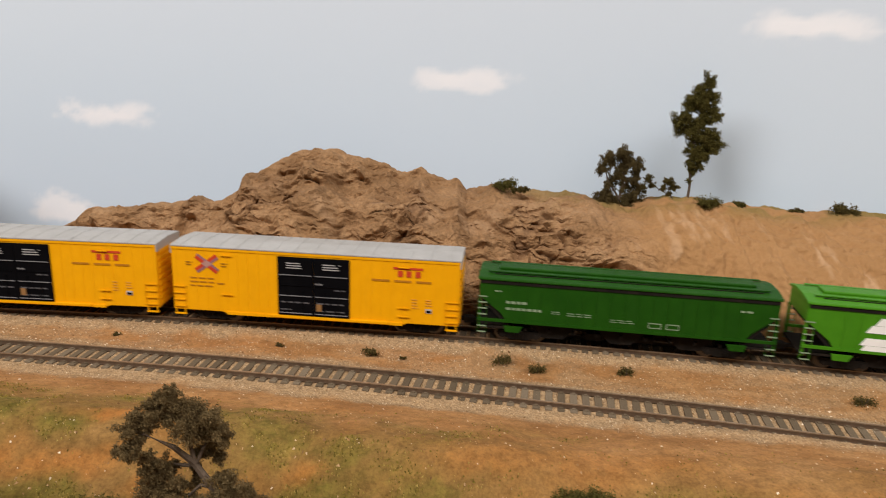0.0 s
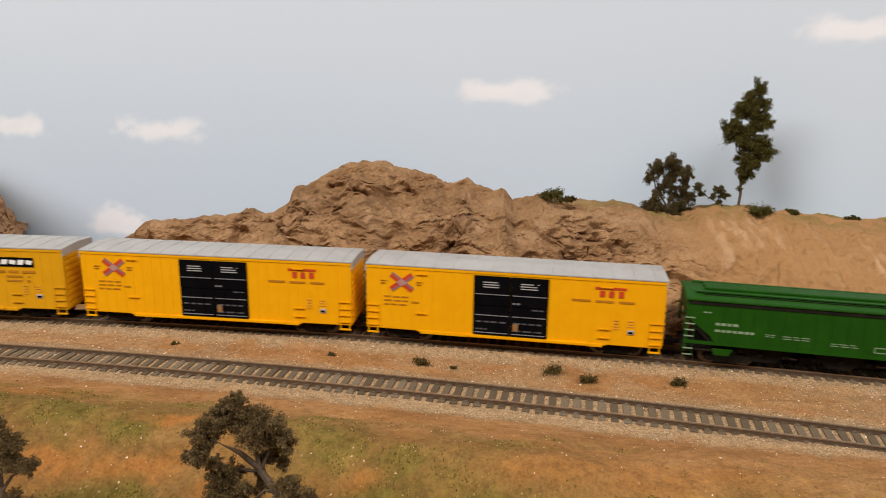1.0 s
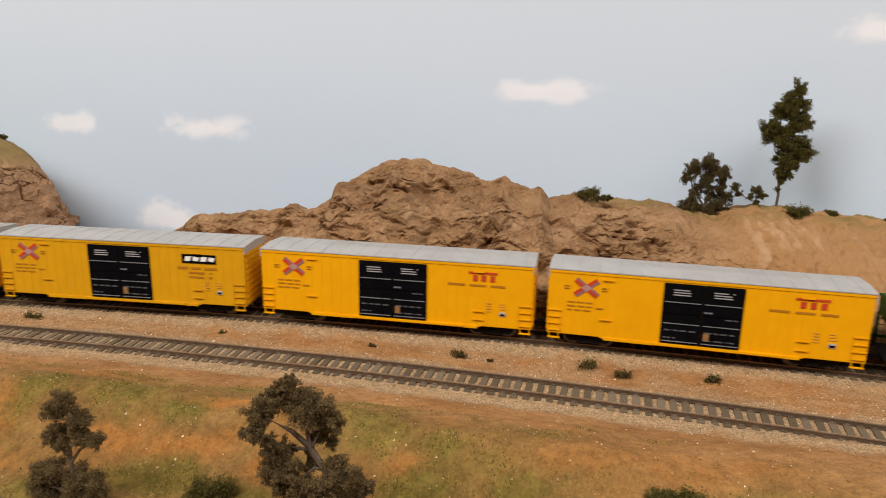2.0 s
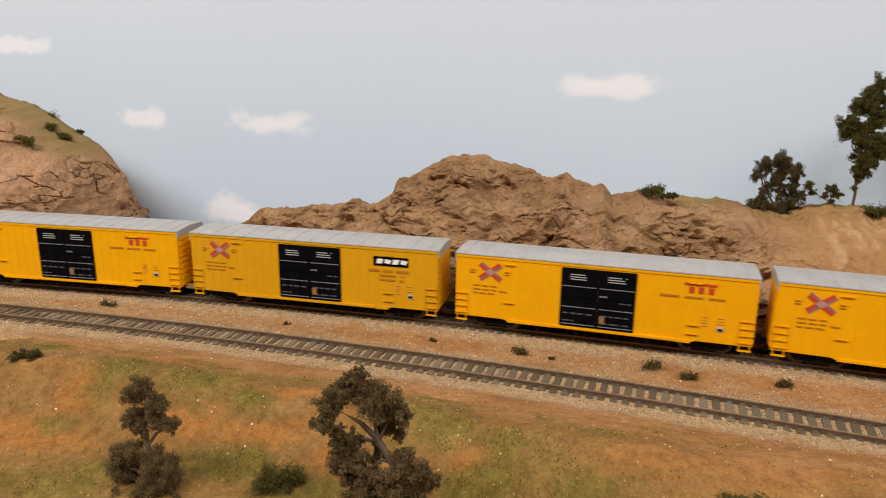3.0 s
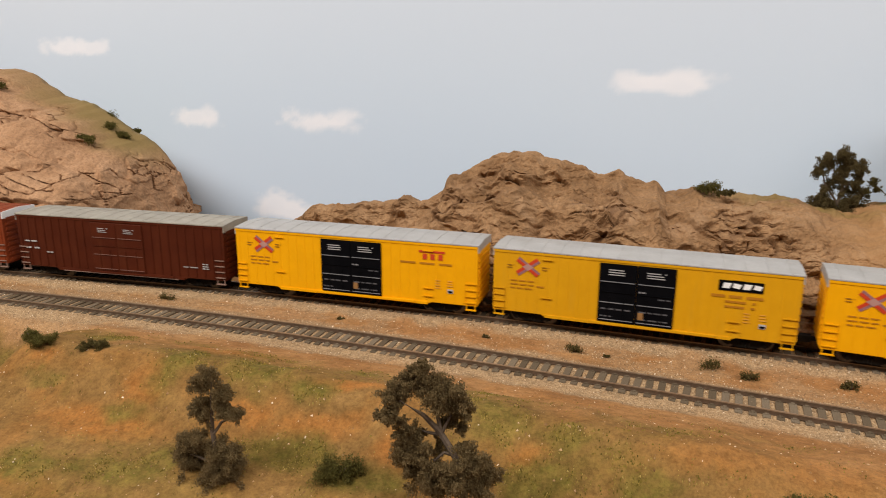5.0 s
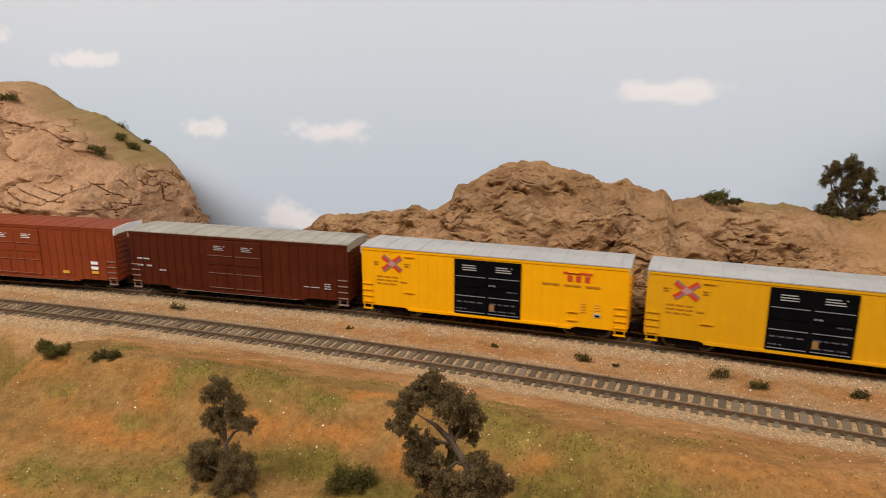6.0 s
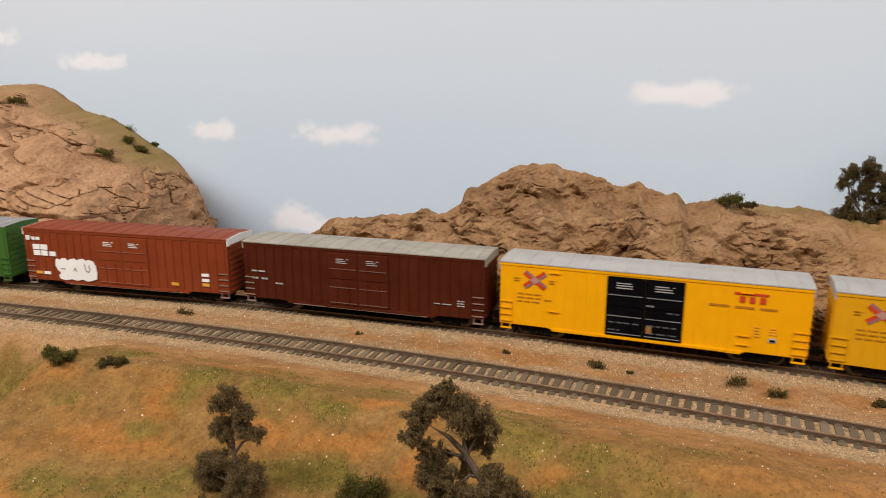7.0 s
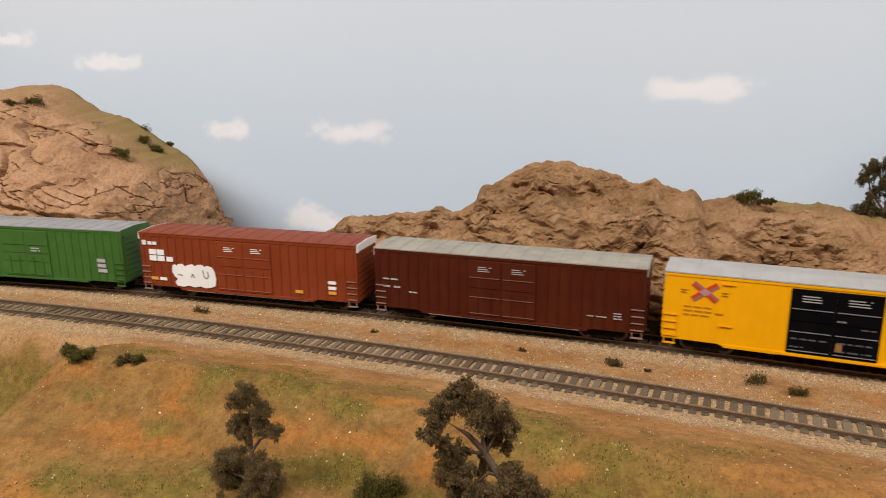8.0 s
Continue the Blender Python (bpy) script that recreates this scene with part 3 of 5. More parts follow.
def build_ridge():
    nu, nv = 860, 230
    s = np.linspace(0, 1, nv)
    x, t = np.meshgrid(np.linspace(-0.225, 0.60, nu), s, indexing="ij")
    zc, yc = profile(CREST, x) + 0.0025 + 0.0018 * smooth(0.17, 0.10, x), profile(CREST_Y, x)
    foot = main_y(x) + 0.027 + 0.045 * smooth(-0.17, -0.225, x)
    face = np.clip(t / 0.78, 0, 1)
    y = foot + (yc - foot) * (0.12 * face + 0.88 * face ** 1.9) + np.where(t > 0.78, (t - 0.78) / 0.22 * 0.05, 0)
    earth = smooth(0.17, 0.24, x)
    rise = (1 - (1 - face) ** 1.45) * (1 - 0.35 * (1 - earth)) + 0.35 * (1 - earth) * face
    z = zc * rise - 0.055 * smooth(0.10, 0.0, t) - np.where(t > 0.78, (np.maximum(t - 0.78, 0) / 0.22) ** 1.5 * 0.03, 0) - 0.002
    # beds of rock that dip to one side, with undercut ledges
    hard = (1 - earth) * smooth(0.0, 0.06, t) * smooth(1.0, 0.8, t)
    wx, wz = x + 0.010 * fbm(x * 30, y * 30, z * 30, 3, 41), z + 0.004 * fbm(x * 40 + 5, y * 40, z * 40, 3, 42)
    bed = wz * 88 + wx * 6 + 0.9 * fbm(x * 14, y * 14, z * 14, 2, 44)
    saw = bed % 1.0
    ledge = saw * smooth(1.0, 0.80, saw)
    seam = (wz * 215 + wx * 11 + 1.3 * fbm(x * 26, y * 26, z * 26, 2, 54)) % 1.0
    ledge2 = seam * smooth(1.0, 0.75, seam)
    edge, ident = cells(wx * 19, y * 15, wz * 46 + wx * 5, 61)
    edge2, ident2 = cells(wx * 46, y * 42, wz * 120 + wx * 10, 62)
    patch = smooth(-0.15, 0.45, fbm(x * 22 + 4, y * 22, z * 45, 3, 49))
    thin = smooth(-0.2, 0.3, fbm(x * 30 + 8, y * 30, z * 70, 3, 50))
    lower = 0.22 + 0.78 * smooth(0.76, 0.5, t)
    hollow = smooth(0.25, 0.75, fbm(x * 26 + 2, y * 26, z * 40 + 7, 3, 57))
    out = 0.013 * fbm(wx * 15, y * 15, wz * 22, 3, 43) + 0.0110 * (ident - 0.5) * smooth(0.0, 0.22, edge) + 0.0030 * (ident2 - 0.5) * smooth(0.0, 0.25, edge2) * patch - 0.0075 * hollow
    out = out + (0.0052 * (ledge - 0.4) * patch + 0.0026 * (ledge2 - 0.4) * thin) * lower
    out = out - 0.0028 * smooth(0.08, 0.0, edge) * patch * lower - 0.0017 * smooth(0.10, 0.0, edge2) * patch * lower + 0.0012 * fbm(x * 150, y * 150, z * 300, 4, 46, 0.6) + 0.0012 * (1 - 2 * np.abs(fbm(wx * 30, y * 26, wz * 90, 3, 45, 0.55)))
    gulch = fbm(x * 55 + 1.5 * fbm(x * 20, 0, z * 20, 2, 58), y * 6, z * 9, 3, 59)
    out = out * hard + (0.0050 * fbm(x * 28, y * 28, z * 22, 4, 47) + 0.0022 * gulch + 0.0007 * fbm(x * 220, y * 220, z * 220, 2, 48)) * earth
    near_top = smooth(0.70, 0.80, t)
    y = y - out * (1 - 0.6 * near_top) * 1.2
    z = z + out * 0.45 * (1 - 0.5 * near_top) + 0.0018 * fbm(x * 120, y * 120, 0, 3, 53) * smooth(0.1, 0.3, t)
    # shade in crevices and under ledges, put into the ridge colour
    crevice_shade = np.clip(0.55 * smooth(0.06, 0.0, edge) + 0.40 * smooth(0.07, 0.0, edge2) + 0.45 * smooth(0.14, 0.0, saw) + 0.28 * smooth(0.2, 0.0, seam) * thin, 0, 0.6) * hard * patch * lower
    pale = np.clip(smooth(0.35, 0.9, fbm(x * 60 + 3, y * 10, z * 28, 4, 63, 0.6)) * smooth(0.15, 0.3, t) * smooth(0.80, 0.6, t) * (0.7 * earth) + 0.35 * hard * smooth(0.3, 0.8, fbm(x * 40, y * 40, z * 16 + 3, 3, 60)) * lower, 0, 1)
    grass = smooth(0.62, 0.80, t) * smooth(0.08, 0.2, x) * smooth(-0.4, 0.3, fbm(x * 40, y * 60, 0, 3, 91)) * 0.85
    ob = sheet("rock_ridge", x, y, z, ROCK, [("crevice_shade", crevice_shade), ("grass", grass), ("pale", pale), ("earth", 0.75 * earth)], False)
    tagged(ob, "brown layered plaster rock ridge behind the tracks", "hill", kind="structure")


build_ridge()


# outline of the cliff: distance to the west, height
CLIFF_TOP = [(0.372, 0.0), (0.3805, 0.004), (0.385, 0.022), (0.395, 0.049), (0.411, 0.073), (0.436, 0.095), (0.466, 0.112), (0.500, 0.128), (0.535, 0.140), (0.560, 0.157), (0.590, 0.167), (0.625, 0.168), (0.660, 0.163), (0.80, 0.15), (1.2, 0.12)]


def build_cliff():
    nu, nv = 520, 380
    w, t = np.meshgrid(np.linspace(0, 1, nu), np.linspace(0, 1, nv), indexing="ij")
    u = w ** 1.6
    x = -0.372 - u * 0.75
    reach = np.clip((x + 0.372) / -0.245, 0, 1)
    zc = profile(CLIFF_TOP, -x) + 0.003 * fbm(x * 40, 0, 0, 3, 7)
    swing = t * math.pi
    front = 0.155 * smooth(0, 0.25, reach) + 0.02
    y = 0.765 - np.where(t < 0.5, front, 0.14) * np.cos(swing)
    z = zc * np.sin(swing) ** 0.8 - 0.003
    x = x - 0.78 * np.maximum(0, y - 0.755)
    warp = fbm(x * 28, y * 28, z * 28, 3, 5)
    edge, ident = cells(x * 17 + 0.5 * warp, y * 13, z * 30 + x * 9 + 0.4 * warp, 101)
    edge2, ident2 = cells(x * 60, y * 50, z * 80 + x * 20, 103)
    grassy = smooth(0.34, 0.44, t + 0.06 * fbm(x * 25, 0, z * 25, 3, 3)) * smooth(0.12, 0.25, reach)
    hard = (1 - grassy) * smooth(0, 0.05, t)
    facet = (ident - 0.5) * 0.010 + 0.006 * vnoise(x * 9 + ident * 40, y * 9, z * 12, 104)
    out = 0.006 * fbm(x * 16, y * 16, z * 22, 3, 107) + facet * smooth(0.0, 0.14, edge) + 0.0018 * (ident2 - 0.5) * smooth(0, 0.14, edge2) - 0.0022 * smooth(0.03, 0.0, edge) * smooth(0.0, 0.4, warp)
    dash, _ = cells(x * 45 + warp, y * 40, z * 120 + x * 45, 105)
    dash = smooth(0.07, 0.0, dash) * smooth(0.0, 0.35, fbm(x * 40 + 3, y * 40, z * 60, 3, 106))
    out = out - 0.0035 * dash + 0.0012 * fbm(x * 140, y * 140, z * 180, 3, 108, 0.6)
    out = out * hard + 0.003 * fbm(x * 30, y * 30, z * 30, 3, 109) * grassy
    side = smooth(0.35, 0.0, reach)
    y = y - out * (1 - side) * 1.1
    x = x + out * side
    z = z + out * 0.3
    # cracks of the cliff, also darkened by painted shade
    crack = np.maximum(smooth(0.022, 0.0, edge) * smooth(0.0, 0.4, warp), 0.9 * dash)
    ob = sheet("rock_cliff", x, y, z, CLIFF, [("crevice_shade", 0.6 * crack * hard), ("grass", grassy * (0.35 + 0.5 * smooth(0.85, 0.55, reach)))], False)
    tagged(ob, "tall tan rock hill with cracked face and grassy top", "hill", kind="structure")


build_cliff()


# ---- rolling stock, in the car's own space: x forward, y away from the viewer, z above the rail head ----
SPEED, START = 0.0906, 0.0838
AXLES = []


def truck(parent, x):
    frame_part = Shape()
    for s in (-1, 1):
        y = s * 0.0118
        frame_part.prism([(x - 0.014, 0.0062), (x - 0.012, 0.0075), (x - 0.004, 0.0078), (x + 0.004, 0.0078), (x + 0.012, 0.0075), (x + 0.014, 0.0062), (x + 0.012, 0.0036), (x + 0.0085, 0.0036),
                          (x + 0.005, 0.0022), (x - 0.005, 0.0022), (x - 0.0085, 0.0036), (x - 0.012, 0.0036)], "y", y - 0.0009, y + 0.0009)
        for a in (-0.010, 0.010):
            frame_part.disc(x + a, y + s * 0.0012, 0.0048, 0.0016, "y", 0.001, 10)
        for a in (-0.0018, 0, 0.0018):
            frame_part.disc(x + a, y + s * 0.0011, 0.0045, 0.0008, "z", 0.003, 8)
    frame_part.box(x - 0.003, x + 0.003, -0.0115, 0.0115, 0.0045, 0.0075)
    bogie = part("truck", frame_part, UNDER_AND_SHADE, parent, "dark sprung freight truck")
    for a in (-0.010, 0.010):
        w = Shape()
        for s in (-1, 1):
            w.disc(0, s * 0.0080, 0, 0.0048, "y", 0.0016, 20).disc(0, s * 0.0070, 0, 0.0056, "y", 0.0005, 20)
        w.disc(0, 0, 0, 0.001, "y", 0.018, 8)
        AXLES.append((part("wheelset", w, STEEL, bogie, at=pose(x + a, 0, 0.0048)), x + a))
    return bogie


def running_gear(car, half, bolster):
    beam = Shape().box(-half + 0.004, half - 0.004, -0.0035, 0.0035, 0.0075, 0.0105)
    for x in np.linspace(-half + 0.03, half - 0.03, 9):
        beam.box(x - 0.0008, x + 0.0008, -0.014, 0.014, 0.0085, 0.0105)
    beam.disc(0.012, -0.006, 0.0068, 0.0026, "x", 0.016, 12).box(-0.02, -0.01, -0.009, -0.004, 0.0045, 0.0085)
    part("underframe", beam, UNDER_AND_SHADE, car)
    for s in (-1, 1):
        truck(car, s * bolster)
        hook = Shape().box(s * half - 0.006, s * half + 0.006, -0.0013, 0.0013, 0.0075, 0.0098).box(s * (half + 0.0048) - 0.0022, s * (half + 0.0048) + 0.0022, -0.0028, 0.0028, 0.0066, 0.0104)
        part("coupler", hook, UNDER_AND_SHADE, car, bevel=0.0003)


def ladder(car, name, x, y, z0, z1, n, width, paint_used, out, rung_paint=None):
    """Grab irons with their two rails on one corner of a side."""
    rails = Shape()
    for s in (-1, 1):
        rails.box(x + s * width / 2 - 0.00015, x + s * width / 2 + 0.00015, min(y, y + out * 0.6), max(y, y + out * 0.6), z0 - 0.0002, z1 + 0.0002)
    base = part(name, rails, paint_used, car)
    for z in np.linspace(z0, z1, n):
        part("rung", Shape().box(x - width / 2, x + width / 2, min(y + out * 0.6, y + out * 1.4), max(y + out * 0.6, y + out * 1.4), z - 0.00034, z + 0.00034), rung_paint or paint_used, base)


def bars(parent, name, x0, x1, z0, z1, rows, paint_used, y, seed, words=3, fill=0.7):
    """Lines of small plain bars in place of lettering."""
    rng = random.Random(seed)
    s, pitch = Shape(), (z1 - z0) / rows
    for r in range(rows):
        x = x0
        while x < x1 - (x1 - x0) * 0.06:
            w = min((x1 - x0) / words * rng.uniform(0.6, 1.0), x1 - x)
            z = z1 - pitch * (r + 0.5)
            s.box(x, x + w, y - 0.00012, y + 0.0001, z - pitch * fill / 2, z + pitch * fill / 2)
            x += w + (x1 - x0) / words * 0.22
    return part(name, s, paint_used, parent)


L, W, SILL, EAVE = 0.1785, 0.0345, 0.0083, 0.0492


def boxcar(label, side_paint, roof_paint, door_paint, rib_paint, group, end_cap=None, posts=0.0, door_width=0.0445, edge_paint=None):
    car = tagged(new("boxcar"), label, "boxcar", group)
    h, w = L / 2, W / 2
    body = Shape().prism([(-h, SILL + 0.0006), (-0.058, SILL + 0.0006), (-0.055, SILL - 0.0006), (0.055, SILL - 0.0006), (0.058, SILL + 0.0006), (h, SILL + 0.0006), (h, EAVE), (-h, EAVE)], "y", -w, w)
    shell = part("body", body, side_paint, car, bevel=0.0004)
    d = door_width / 2
    p = posts if posts else 0.00012
    post = Shape().box(-0.0006, 0.0006, -p, p, SILL + 0.0022, EAVE - 0.0012).data("side_post")
    post.materials.append(side_paint)
    n = 9 if posts else 10
    for s in (-1, 1):
        for i in range(1, n + 1):
            for side in (-1, 1):
                part("side_post", post, None, shell, at=pose(s * (d + (h - d) * i / (n + 0.4)), side * w, 0))
    for side in (-1, 1):
        part("eave_strip", Shape().box(-h, h, side * w - 0.0004, side * w + 0.0004, EAVE - 0.0012, EAVE + 0.0002), side_paint, shell)
        part("side_sill", Shape().box(-0.055, 0.055, side * (w + 0.0001) - 0.0006, side * (w + 0.0001) + 0.0006, SILL - 0.0008, SILL + 0.0010), side_paint, shell)
    top = Shape().prism([(-w - 0.0004, EAVE + 0.0004), (w + 0.0004, EAVE + 0.0004), (w + 0.0004, EAVE + 0.0013), (0, EAVE + 0.0024), (-w - 0.0004, EAVE + 0.0013)], "x", -h - 0.0003, h + 0.0003)
    for i in range(15):
        x = -h + L * (i + 0.5) / 15
        for s in (-1, 1):
            top.add([(x - 0.0005, s * w, EAVE + 0.0013), (x + 0.0005, s * w, EAVE + 0.0013), (x + 0.0005, 0, EAVE + 0.0023), (x - 0.0005, 0, EAVE + 0.0023),
                     (x - 0.0005, s * w, EAVE + 0.0016), (x + 0.0005, s * w, EAVE + 0.0016), (x + 0.0005, 0, EAVE + 0.0026), (x - 0.0005, 0, EAVE + 0.0026)],
                    [(0, 3, 2, 1), (4, 5, 6, 7), (0, 1, 5, 4), (1, 2, 6, 5), (2, 3, 7, 6), (3, 0, 4, 7)])
    part("roof", top, roof_paint, car, "ribbed metal roof", bevel=0.0002)
    for s in (-1, 1):
        end = part("end_panel", Shape().box(s * h - 0.0002, s * h + 0.0002, -w + 0.001, w - 0.001, SILL + 0.0015, EAVE - 0.001), side_paint, car, "ribbed end wall")
        rib = Shape().prism([(-w + 0.002, -0.0012), (w - 0.002, -0.0012), (w - 0.003, 0.0012), (-w + 0.003, 0.0012)], "x", s * h - 0.0007, s * h + 0.0008).data("end_rib")
        rib.materials.append(side_paint)
        for i in range(9):
            part("end_rib", rib, None, end, at=pose(0, 0, SILL + 0.0035 + i * 0.0041))
        part("end_cap", Shape().prism([(-w - 0.0002, EAVE - 0.0040), (w + 0.0002, EAVE - 0.0040), (w + 0.0002, EAVE + 0.0013), (0, EAVE + 0.0024), (-w - 0.0002, EAVE + 0.0013)], "x", s * (h + 0.0003) - 0.0003, s * (h + 0.0003) + 0.0004),
             end_cap or roof_paint, car)
        for side in (-1, 1):
            ladder(car, "ladder", s * (h - 0.0042), side * w, SILL + 0.0030, SILL + 0.0160, 4, 0.0075, side_paint, side * 0.0006, edge_paint)
            x = s * (h - 0.0042)
            step = Shape().box(x - 0.0036, x + 0.0036, side * w - 0.0007, side * w + 0.0007, SILL - 0.0024, SILL - 0.0017)
            step.box(x - 0.0031, x - 0.0026, side * w - 0.0003, side * w + 0.0003, SILL - 0.0022, SILL + 0.0014).box(x + 0.0026, x + 0.0031, side * w - 0.0003, side * w + 0.0003, SILL - 0.0022, SILL + 0.0014)
            part("step", step, edge_paint or side_paint, car)
    # paired plug doors on both sides
    for side in (-1, 1):
        for k in (-1, 1):
            x0, x1 = (-d, -0.0001) if k < 0 else (0.0001, d)
            slab = Shape().box(x0, x1, side * (w + 0.0003) - 0.0005, side * (w + 0.0003) + 0.0005, SILL + 0.0016, EAVE - 0.0022)
            door = part("door", slab, door_paint, car, "closed plug door", bevel=0.0002)
            y = side * (w + 0.0009)
            for z in (0.0032, 0.0143, 0.0275):
                part("door_rib", Shape().box(x0 + 0.0010, x1 - 0.0010, y - 0.0004, y + 0.0003, SILL + z - 0.00018, SILL + z + 0.00018), rib_paint, door)
            part("door_seam", Shape().box(x0 + 0.0014, x1 - 0.0014, y - 0.0003, y + 0.0003, SILL + 0.0208, SILL + 0.0212), door_paint, door)
            for j in (0.3, 0.7):
                part("lock_rod", Shape().box(x0 + (x1 - x0) * j - 0.0003, x0 + (x1 - x0) * j + 0.0003, y - 0.0003, y + 0.0003, SILL + 0.0025, SILL + 0.018), door_paint, door)
        rail_y = side * (w + 0.0006)
        if edge_paint:
            # thin pale strip stands for light caught along the sill
            part("sill_edge", Shape().box(-0.050, 0.050, side * (w + 0.0009) - 0.0002, side * (w + 0.0009) + 0.0002, SILL - 0.0009, SILL - 0.0005), edge_paint, car, "pale strip painted as the highlight along the sill")
        part("door_track", Shape().box(-d - 0.004, d + 0.024, rail_y - 0.0008, rail_y + 0.0006, SILL - 0.0002, SILL + 0.0012), side_paint, car)
    running_gear(car, h, 0.064)
    return car, shell


def yellow_marks(car, shell, plate):
    """Painted marks of the yellow cars on the side that is seen."""
    y = -W / 2 - 0.00025
    x, z = -0.0668, 0.0395
    for a, c in ((36, MARK_BLUE), (-36, MARK_RED), (36, MARK_RED), (-36, MARK_BLUE)):
        off = 0.0009 if (a > 0) == (c is MARK_RED) else -0.0006
        m, n = math.cos(radians(a)), math.sin(radians(a))
        s = Shape().prism([(x + u * m - v * n, z + u * n + v * m) for u, v in ((-0.0082, off - 0.0010), (0.0082, off - 0.0010), (0.0082, off + 0.0010), (-0.0082, off + 0.0010))], "y", y - 0.00012 - 0.00003 * (c is MARK_RED), y)
        part("emblem_bar", s, c, shell)
    part("emblem_centre", Shape().prism([(x - 0.0036, z), (x, z - 0.0024), (x + 0.0036, z), (x, z + 0.0024)], "y", y - 0.0002, y), MARK_MAUVE, shell)
    for k in (-0.0112, 0.0112):
        bars(shell, "lettering", x + k - 0.0022, x + k + 0.0022, z - 0.0018, z + 0.0014, 2, MARK_DARK, y, 3, 1, 0.35)
    bars(shell, "lettering", x - 0.011, x + 0.004, 0.0240, 0.0315, 3, MARK_FAINT, y, 5, 3, 0.3)
    bars(shell, "lettering", x + 0.006, x + 0.011, 0.0262, 0.0284, 1, MARK_FAINT, y, 6, 1, 0.4)
    for bx, bz in ((-0.0545, 0.0455), (-0.0545, 0.0205), (0.0555, 0.0445), (0.0555, 0.0190), (0.0555, 0.0135)):
        part("grab_iron", Shape().box(bx - 0.0035, bx + 0.0035, y - 0.0008, y - 0.0003, bz - 0.0003, bz + 0.0003), shell.data.materials[0], shell)
    if plate:
        part("name_plate", Shape().box(0.0455, 0.0695, y - 0.00012, y, 0.0375, 0.0437), BLACK, shell, "black name plate with white strokes")
        s = Shape()
        for i, px in enumerate((0.0475, 0.0530, 0.0585, 0.0640)):
            s.prism([(px, 0.0390 + 0.0006 * (i % 2)), (px + 0.0038, 0.0390), (px + 0.0050, 0.0422 - 0.0006 * (i % 2)), (px + 0.0008, 0.0422)], "y", y - 0.00025, y - 0.0001)
        part("plate_mark", s, WHITE, shell)
        bars(shell, "lettering", 0.042, 0.073, 0.0325, 0.0358, 1, MARK_FAINT, y, 7, 3, 0.5)
        bars(shell, "lettering", 0.050, 0.066, 0.0265, 0.0325, 2, MARK_FAINT, y, 8, 1, 0.4)
    else:
        mark = Shape().box(0.0490, 0.0670, y - 0.00012, y, 0.0432, 0.0446)
        for mx in (0.0518, 0.0570, 0.0625):
            mark.box(mx, mx + 0.0030, y - 0.00012, y, 0.0386, 0.0424)
        part("red_mark", mark, MARK_RED, shell)
        bars(shell, "lettering", 0.036, 0.077, 0.0347, 0.0370, 1, MARK_FAINT, y, 9, 3, 0.55)
    part("placard", Shape().box(0.0690, 0.0728, y - 0.00015, y, 0.0165, 0.0192), MARK_GREY, shell)
    part("placard_mark", Shape().box(0.0694, 0.0724, y - 0.0003, y - 0.0001, 0.0169, 0.0182), BLACK, shell)
    bars(shell, "lettering", 0.0605, 0.0645, 0.0185, 0.0255, 4, MARK_ORANGE, y, 10, 1, 0.35)
    bars(shell, "lettering", 0.0690, 0.0730, 0.0205, 0.0255, 3, MARK_ORANGE, y, 11, 1, 0.35)
    yd = -W / 2 - 0.0009
    for k, dx in ((0, -0.0112), (1, 0.0112)):
        bars(shell, "door_lettering", dx - 0.0055, dx + 0.0055, 0.0395, 0.0440, 3, MARK_GREY, yd, 12 + k, 1, 0.35)
        bars(shell, "door_lettering", dx - 0.0090, dx + 0.0085, 0.0172, 0.0196, 1, DOOR_FAINT, yd, 14 + k, 4, 0.35)
        bars(shell, "door_lettering", dx - 0.0095, dx - 0.002 + 0.010 * k, 0.0127, 0.0146, 1, DOOR_FAINT, yd, 16 + k, 3, 0.4)
    bars(shell, "door_lettering", 0.0012, 0.0062, 0.0300, 0.0316, 1, DOOR_LINE, yd, 21, 2, 0.6)
    bars(shell, "door_lettering", 0.0130, 0.0205, 0.0268, 0.0280, 1, DOOR_FAINT, yd, 22, 2, 0.6)
    part("route_card", Shape().box(0.0018, 0.0050, yd - 0.0002, yd + 0.0002, 0.0135, 0.0180), CARD, shell)


